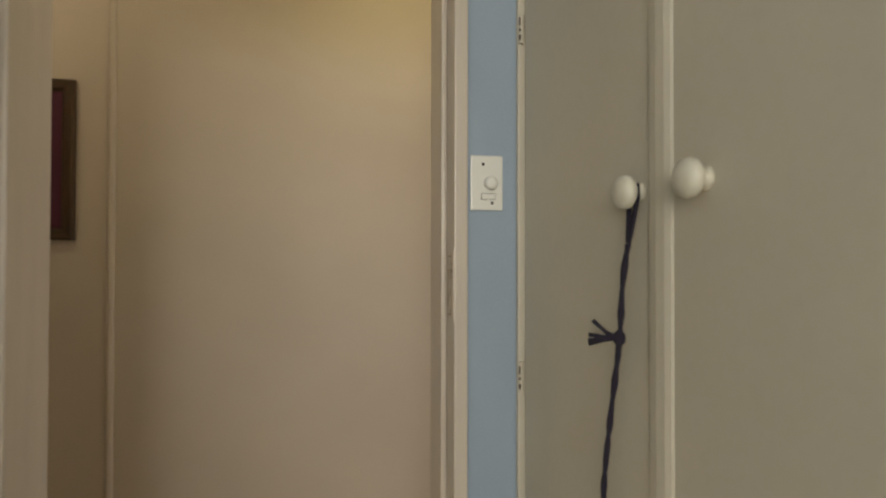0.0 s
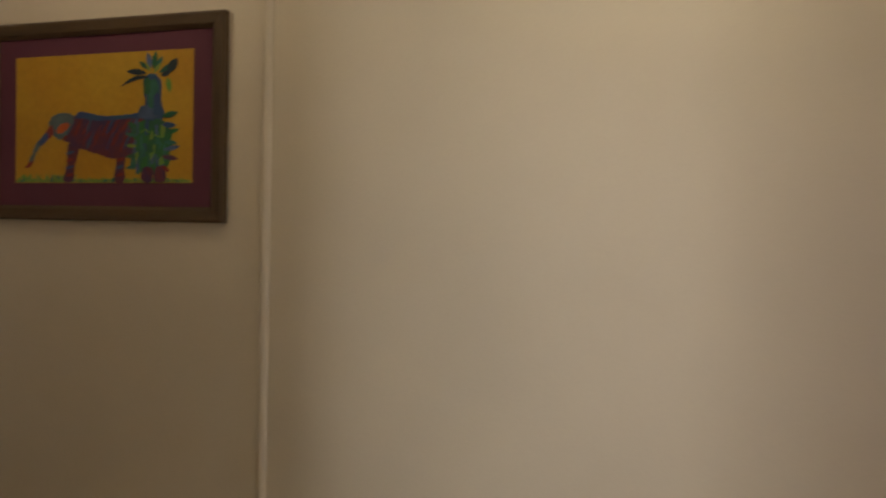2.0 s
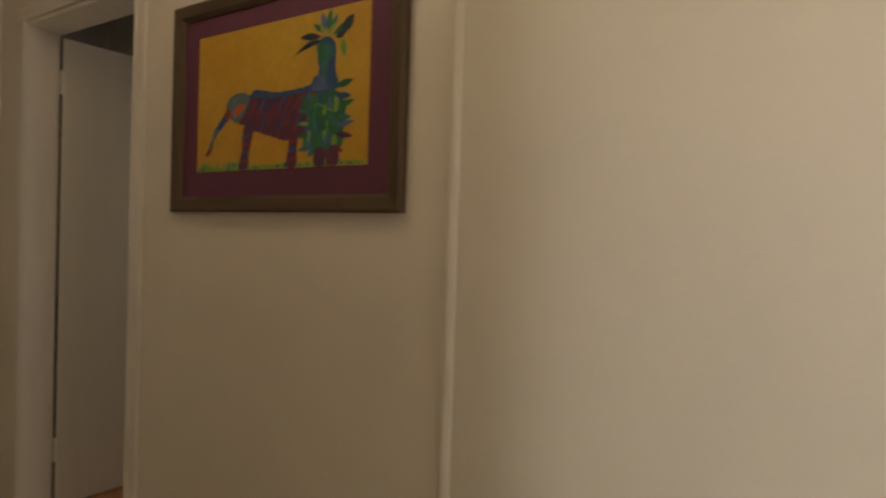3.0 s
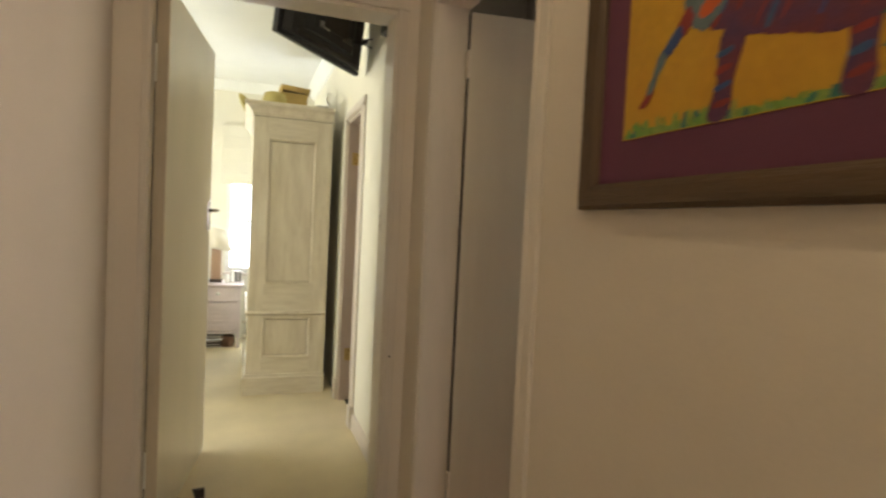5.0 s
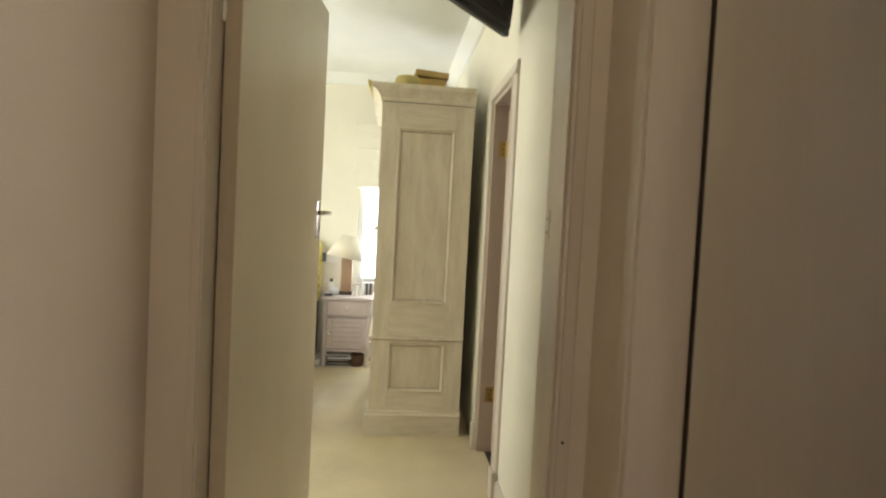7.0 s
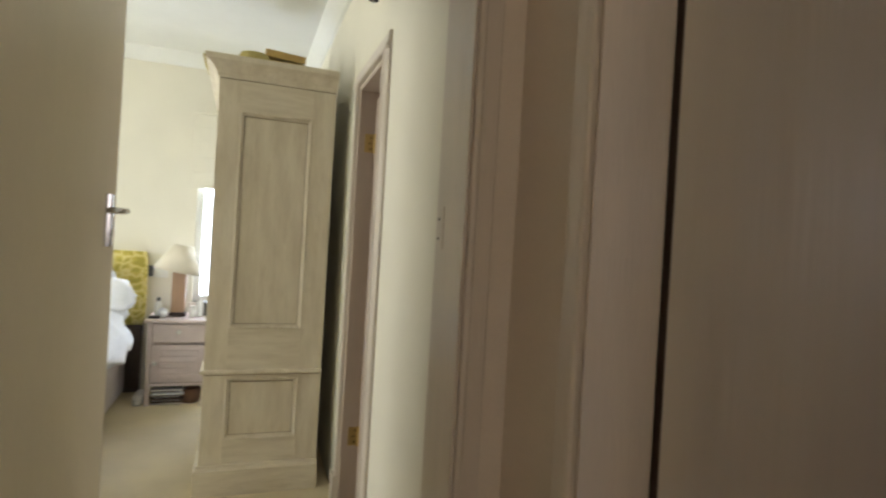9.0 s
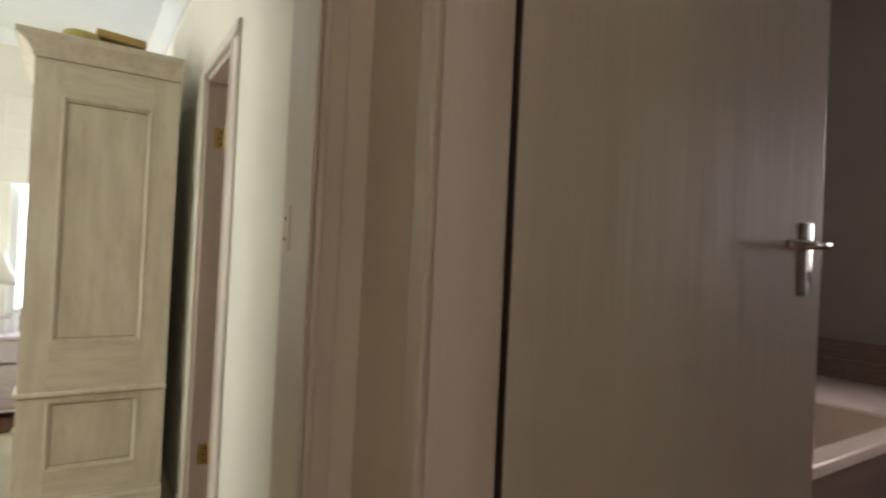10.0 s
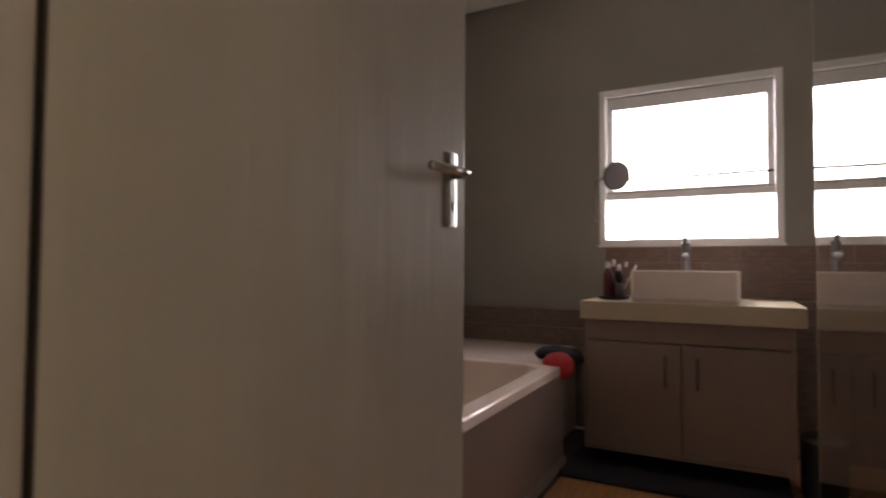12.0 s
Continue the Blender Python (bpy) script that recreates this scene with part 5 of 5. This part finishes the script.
# vanity, counter, basin, tap
VX0, VX1, VY = -1.765, -0.772, 4.505
van = thing("vanity_cabinet", ((VX0 + VX1) / 2, 4.85, 0.1), "wall-hung taupe vanity cabinet with two doors", "cabinet")
part("body", box((VX0, VY + 0.02, 0.105), (VX1, WY - 0.001, 0.808)), VANITY, van)
part("top_rail", box((VX0, VY, 0.702), (VX1, VY + 0.02, 0.808), 0.002), VANITY, van)
part("side_edge", box((VX0, VY + 0.002, 0.105), (VX0 + 0.026, VY + 0.02, 0.702), 0.002), VANITY, van)
part("side_edge", box((VX1 - 0.026, VY + 0.002, 0.105), (VX1, VY + 0.02, 0.702), 0.002), VANITY, van)
part("bottom_rail", box((VX0 + 0.026, VY + 0.002, 0.105), (VX1 - 0.026, VY + 0.02, 0.128), 0.002), VANITY, van)
mx = -1.272
for x0, x1, hx in ((VX0 + 0.028, mx - 0.004, mx - 0.075), (mx + 0.004, VX1 - 0.028, mx + 0.075)):
    leaf = part("door", box((x0, VY - 0.004, 0.131), (x1, VY + 0.016, 0.690), 0.003), VANITY, van)
    part("handle", tube([(hx, VY - 0.003, 0.63), (hx, VY - 0.03, 0.625), (hx, VY - 0.032, 0.48), (hx, VY - 0.003, 0.475)], 0.007, 10), MIRRORBACK, leaf, "dark bar handle", smooth=True)
lone("countertop", box((-1.785, 4.475, 0.809), (-0.728, WY - 0.001, 0.906), 0.004), COUNTER, "thick cream countertop over the vanity cabinet", "countertop")

bas = thing("wash_basin", (-1.265, 4.75, 0.907), "white rectangular porcelain basin on the counter", "basin")
BX_0, BX_1, BY_0, BY_1, BZ0, BZ1 = -1.531, -1.0, 4.555, 4.93, 0.9065, 1.075
bm = bmesh.new()
lv = [(0.010, BZ0), (0.0, BZ0 + 0.02), (0.0, BZ1 - 0.006), (0.005, BZ1), (0.018, BZ1), (0.024, BZ1 - 0.008), (0.05, BZ0 + 0.035)]
rings = []
for inset, z in lv:
    cx0, cx1, cy0, cy1, r = BX_0 + inset, BX_1 - inset, BY_0 + inset, BY_1 - inset, 0.022
    ring = []
    for cx, cy, a0 in ((cx1 - r, cy1 - r, 0), (cx0 + r, cy1 - r, 90), (cx0 + r, cy0 + r, 180), (cx1 - r, cy0 + r, 270)):
        for k in range(5):
            a = radians(a0 + 22.5 * k)
            ring.append(bm.verts.new((cx + r * math.cos(a), cy + r * math.sin(a), z)))
    rings.append(ring)
for p, q in zip(rings, rings[1:]):
    for i in range(len(p)):
        bm.faces.new((p[i], p[(i + 1) % len(p)], q[(i + 1) % len(p)], q[i]))
bm.faces.new(rings[0][::-1])
bm.faces.new(rings[-1])
bmesh.ops.recalc_face_normals(bm, faces=bm.faces)
part("bowl", bm, PORCELAIN, bas)
part("waste", turned([(0.02, BZ0 + 0.0352), (0.02, BZ0 + 0.038)], 18, Matrix.Translation((-1.265, 4.74, 0))), CHROME, bas)

tap = thing("mixer_tap", (-1.285, 5.02, 0.907), "tall chrome mixer tap behind the basin", "tap")
part("body", turned([(0.030, 0.9065), (0.030, 0.915), (0.024, 0.918), (0.024, 1.225)], 24, Matrix.Translation((-1.285, 5.02, 0))), TAPMETAL, tap, smooth=False)
part("spout", tube([(-1.285, 5.005, 1.165), (-1.285, 4.93, 1.160), (-1.285, 4.875, 1.148)], 0.017, 14), TAPMETAL, tap, smooth=True)
part("lever", tube([(-1.285, 5.02, 1.224), (-1.285, 5.01, 1.245), (-1.285, 4.955, 1.268)], 0.012, 12), TAPMETAL, tap, smooth=True)
part("cap", turned([(0.025, 1.222), (0.025, 1.240), (0.012, 1.246)], 20, Matrix.Translation((-1.285, 5.02, 0))), TAPMETAL, tap, smooth=True)

tray = thing("soap_tray", (-1.655, 4.74, 0.907), "round dark tray on the counter beside the basin", "tray")
part("dish", turned([(0.05, 0.9068), (0.083, 0.912), (0.092, 0.925), (0.088, 0.926), (0.078, 0.916), (0.02, 0.913)], 28, Matrix.Translation((-1.652, 4.74, 0))), BROWN, tray, smooth=True)
NT_old, NT = NT, 0.9165
bottle(-1.685, 4.735, 0.026, 0.205, MAROON, ROSE, "dark red toiletry bottle on the tray", "bottle", "bottle")
bottle(-1.625, 4.755, 0.023, 0.190, NAVY, ROSE, "dark toiletry bottle on the tray", "bottle", "bottle")
bottle(-1.660, 4.775, 0.021, 0.220, MAROON, ROSE, "tall dark red toiletry bottle on the tray", "bottle", "bottle")
cup = thing("toothbrush_cup", (-1.612, 4.705, NT), "small cup holding toothbrushes", "cup")
part("cup_body", turned([(0.022, NT), (0.026, NT + 0.085), (0.024, NT + 0.085), (0.020, NT + 0.004)], 20, Matrix.Translation((-1.612, 4.705, 0))), TAPMETAL, cup, smooth=True)
for a, m in ((12, MAROON), (-16, VANITY), (28, ROSE)):
    xf = Matrix.Translation((-1.612, 4.705, NT + 0.006)) @ pose(0, 0, 0, 6, a, 0)
    brush = part("toothbrush", tube([xf @ Vector((0, 0, 0)), xf @ Vector((0, 0, 0.1)), xf @ Vector((0, 0, 0.205))], 0.004, 8), m, cup)
    part("bristles", box((-0.005, -0.012, 0.178), (0.005, 0.0, 0.205), 0.001, xf), PLASTIC, brush)
NT = NT_old

sm = thing("shaving_mirror", (-1.80, WY, 1.66), "round shaving mirror on a jointed wall arm", "mirror")
part("wall_plate", box((-1.868, WY - 0.012, 1.40), (-1.842, WY - 0.001, 1.70), 0.003), STEEL, sm)
part("arm", tube([(-1.855, WY - 0.01, 1.64), (-1.83, WY - 0.10, 1.65), (-1.775, WY - 0.22, 1.665)], 0.007, 10), STEEL, sm)
part("clip", box((-1.862, WY - 0.03, 1.42), (-1.838, WY - 0.01, 1.46), 0.003), STEEL, sm)
mxf = Matrix.Translation((-1.680, WY - 0.25, 1.666)) @ pose(0, 0, 0, 0, 0, 42) @ pose(0, 0, 0, -78, 0, 0)
part("rim", turned([(0.082, -0.008), (0.092, -0.004), (0.092, 0.008), (0.084, 0.012)], 36, mxf), MIRRORBACK, sm, "dark grey mirror back", smooth=False)
part("mirror_disc", turned([(0.083, 0.0122), (0.083, 0.0130)], 36, mxf), MIRROR, sm)

bin_ = thing("waste_bin", (-0.655, 4.62, 0), "black round pedal bin with a metal lid beside the vanity", "bin")
part("body", turned([(0.085, 0.0005), (0.095, 0.008), (0.099, 0.02), (0.10, 0.262), (0.098, 0.266)], 30, Matrix.Translation((-0.655, 4.62, 0))), BLACK, bin_)
part("lid", turned([(0.102, 0.2665), (0.104, 0.272), (0.100, 0.283), (0.080, 0.294), (0.03, 0.302)], 30, Matrix.Translation((-0.655, 4.62, 0))), TAPMETAL, bin_, "dull metal lid", smooth=True)
part("pedal", box((-0.68, 4.50, 0.012), (-0.63, 4.535, 0.020), 0.003), TAPMETAL, bin_)

lone("bath_mat", soft_block((-1.855, 4.285, 0.0006), (-0.79, 4.96, 0.020), 8, 0.12, 0.01, 4, 8.0), NAVY, "dark bath mat on the planks below the vanity", "bath mat", smooth=True)

# bath with its panel, and the ledge behind it
tub = thing("bathtub", (-2.25, 3.65, 0), "white built-in bath with a taupe side panel", "bathtub")
TX0, TX1, TY0, TY1, TZ = -2.905, -1.866, 2.70, 4.475, 0.552
part("side_panel", box((TX1 - 0.028, TY0, 0), (TX1 - 0.008, TY1 - 0.006, TZ - 0.046), 0.002), VANITY, tub, "taupe bath panel")
part("end_panel", box((TX0, TY0 + 0.002, 0), (TX1 - 0.028, TY0 + 0.02, TZ - 0.046), 0.002), VANITY, tub)
part("end_panel", box((TX0, TY1 - 0.026, 0), (TX1 - 0.028, TY1 - 0.008, TZ - 0.046), 0.002), VANITY, tub)
part("foot_trim", box((TX1 - 0.008, TY0, 0), (TX1 + 0.006, TY1, 0.05), 0.003), VANITY, tub)
bm = bmesh.new()
lv = [(0.0, TZ - 0.045), (0.0, TZ - 0.006), (0.006, TZ), (0.088, TZ), (0.10, TZ - 0.01), (0.13, TZ - 0.2), (0.20, TZ - 0.42), (0.30, TZ - 0.44)]
rings = []
for inset, z in lv:
    r = 0.012 + inset * 0.9
    cx0, cx1, cy0, cy1 = TX0 + inset, TX1 - inset, TY0 + inset, TY1 - inset
    ring = []
    for cx, cy, a0 in ((cx1 - r, cy1 - r, 0), (cx0 + r, cy1 - r, 90), (cx0 + r, cy0 + r, 180), (cx1 - r, cy0 + r, 270)):
        for k in range(7):
            a = radians(a0 + 15 * k)
            ring.append(bm.verts.new((cx + r * math.cos(a), cy + r * math.sin(a), z)))
    rings.append(ring)
for p, q in zip(rings, rings[1:]):
    for i in range(len(p)):
        bm.faces.new((p[i], p[(i + 1) % len(p)], q[(i + 1) % len(p)], q[i]))
bm.faces.new(rings[-1])
bmesh.ops.recalc_face_normals(bm, faces=bm.faces)
part("tub", bm, TUB, tub)
struct("trim_bath_ledge", box((-2.919, TY1 + 0.002, 0), (-2.0, WY - 0.012, 0.548), 0.004), PORCELAIN, "white tiled ledge behind the bath", "ledge")
rc = thing("bath_cushion", (-1.93, 4.46, TZ), "red and black bath cushion draped over the bath corner", "cushion")
bm = soft_block((-2.06, 4.455, TZ - 0.006), (-1.785, 4.66, TZ + 0.082), 9, 1.0, 0.05, 5, 2.3)
for v in bm.verts:
    v.co.z -= 1.9 * max(0.0, v.co.x + 1.90) ** 2 + 0.8 * max(0.0, 4.50 - v.co.y) ** 2
part("pad", bm, NAVY, rc, smooth=True)
part("cover", soft_block((-1.985, 4.365, TZ - 0.085), (-1.812, 4.545, TZ + 0.064), 8, 1.0, 0.05, 8, 2.3), RED, rc, "red cloth cover", smooth=True)

# glass shower screen beside the doorway, seen at a grazing angle
scr = thing("shower_screen", (-0.908, 2.05, 0), "frameless clear glass shower screen beside the doorway", "shower screen")
part("glass_sheet", box((-0.9155, 1.715, 0.03), (-0.9085, 2.382, 2.9), 0.001), GLASS, scr)
part("floor_channel", box((-0.925, 1.712, 0), (-0.90, 2.385, 0.03), 0.002), STEEL, scr)

# ---- pieces: wall tiles and floor planks of the bathroom ----
rng = random.Random(11)


def pieces(parent, name, spots, material):
    """Alike pieces on shared meshes: spots of (corner a, corner b)."""
    kinds = {}
    for a, b in spots:
        size = tuple(round(q - p, 4) for p, q in zip(a, b))
        if size not in kinds:
            bm = box((0, 0, 0), size, 0.0015, seg=1)
            me = bpy.data.meshes.new(name)
            bm.to_mesh(me)
            bm.free()
            me.materials.append(material)
            kinds[size] = me
        ob = new(name, kinds[size])
        ob.location = a
        ob.parent = parent


spots = []
x, row = -2.918, 0
for row, z in enumerate((0.55, 0.675)):
    x = -2.918 - 0.18 * row
    while x < -1.80:
        x0, x1 = max(x, -2.918), min(x + 0.40, -1.80)
        if x1 - x0 > 0.05:
            spots.append(((x0 + 0.002, WY - 0.010, z + 0.002), (x1 - 0.002, WY - 0.0005, z + 0.121)))
        x += 0.40
for row, z in enumerate((0.909, 1.02, 1.125)):
    x = -1.80 - 0.2 * (row % 2)
    while x < 0.25:
        x0, x1 = max(x, -1.80), min(x + 0.40, 0.28)
        if x1 - x0 > 0.05:
            spots.append(((x0 + 0.002, WY - 0.010, z + 0.002), (x1 - 0.002, WY - 0.0005, z + (0.104 if row < 2 else 0.098))))
        x += 0.40
for row in range(7):
    z, x = 0.002 + 0.128 * row, -0.766 - 0.2 * (row % 2)
    while x < 0.25:
        x0, x1 = max(x, -0.766), min(x + 0.40, 0.28)
        if x1 - x0 > 0.05:
            spots.append(((x0 + 0.002, WY - 0.010, z + 0.002), (x1 - 0.002, WY - 0.0005, z + 0.126)))
        x += 0.40
pieces(wall_bath, "tile", spots, TILE)
spots = []
for k in range(24):
    x = -1.84 + 0.09 * k
    y = 1.70 - rng.uniform(0, 1.0)
    while y < WY:
        y0, y1 = max(y, 1.634), min(y + 1.2, WY - 0.002)
        if y1 - y0 > 0.05:
            spots.append(((x + 0.001, y0 + 0.001, -0.012), (x + 0.089, y1 - 0.001, 0.0)))
        y += 1.2
pieces(bath_floor, "plank", spots, PLANK)
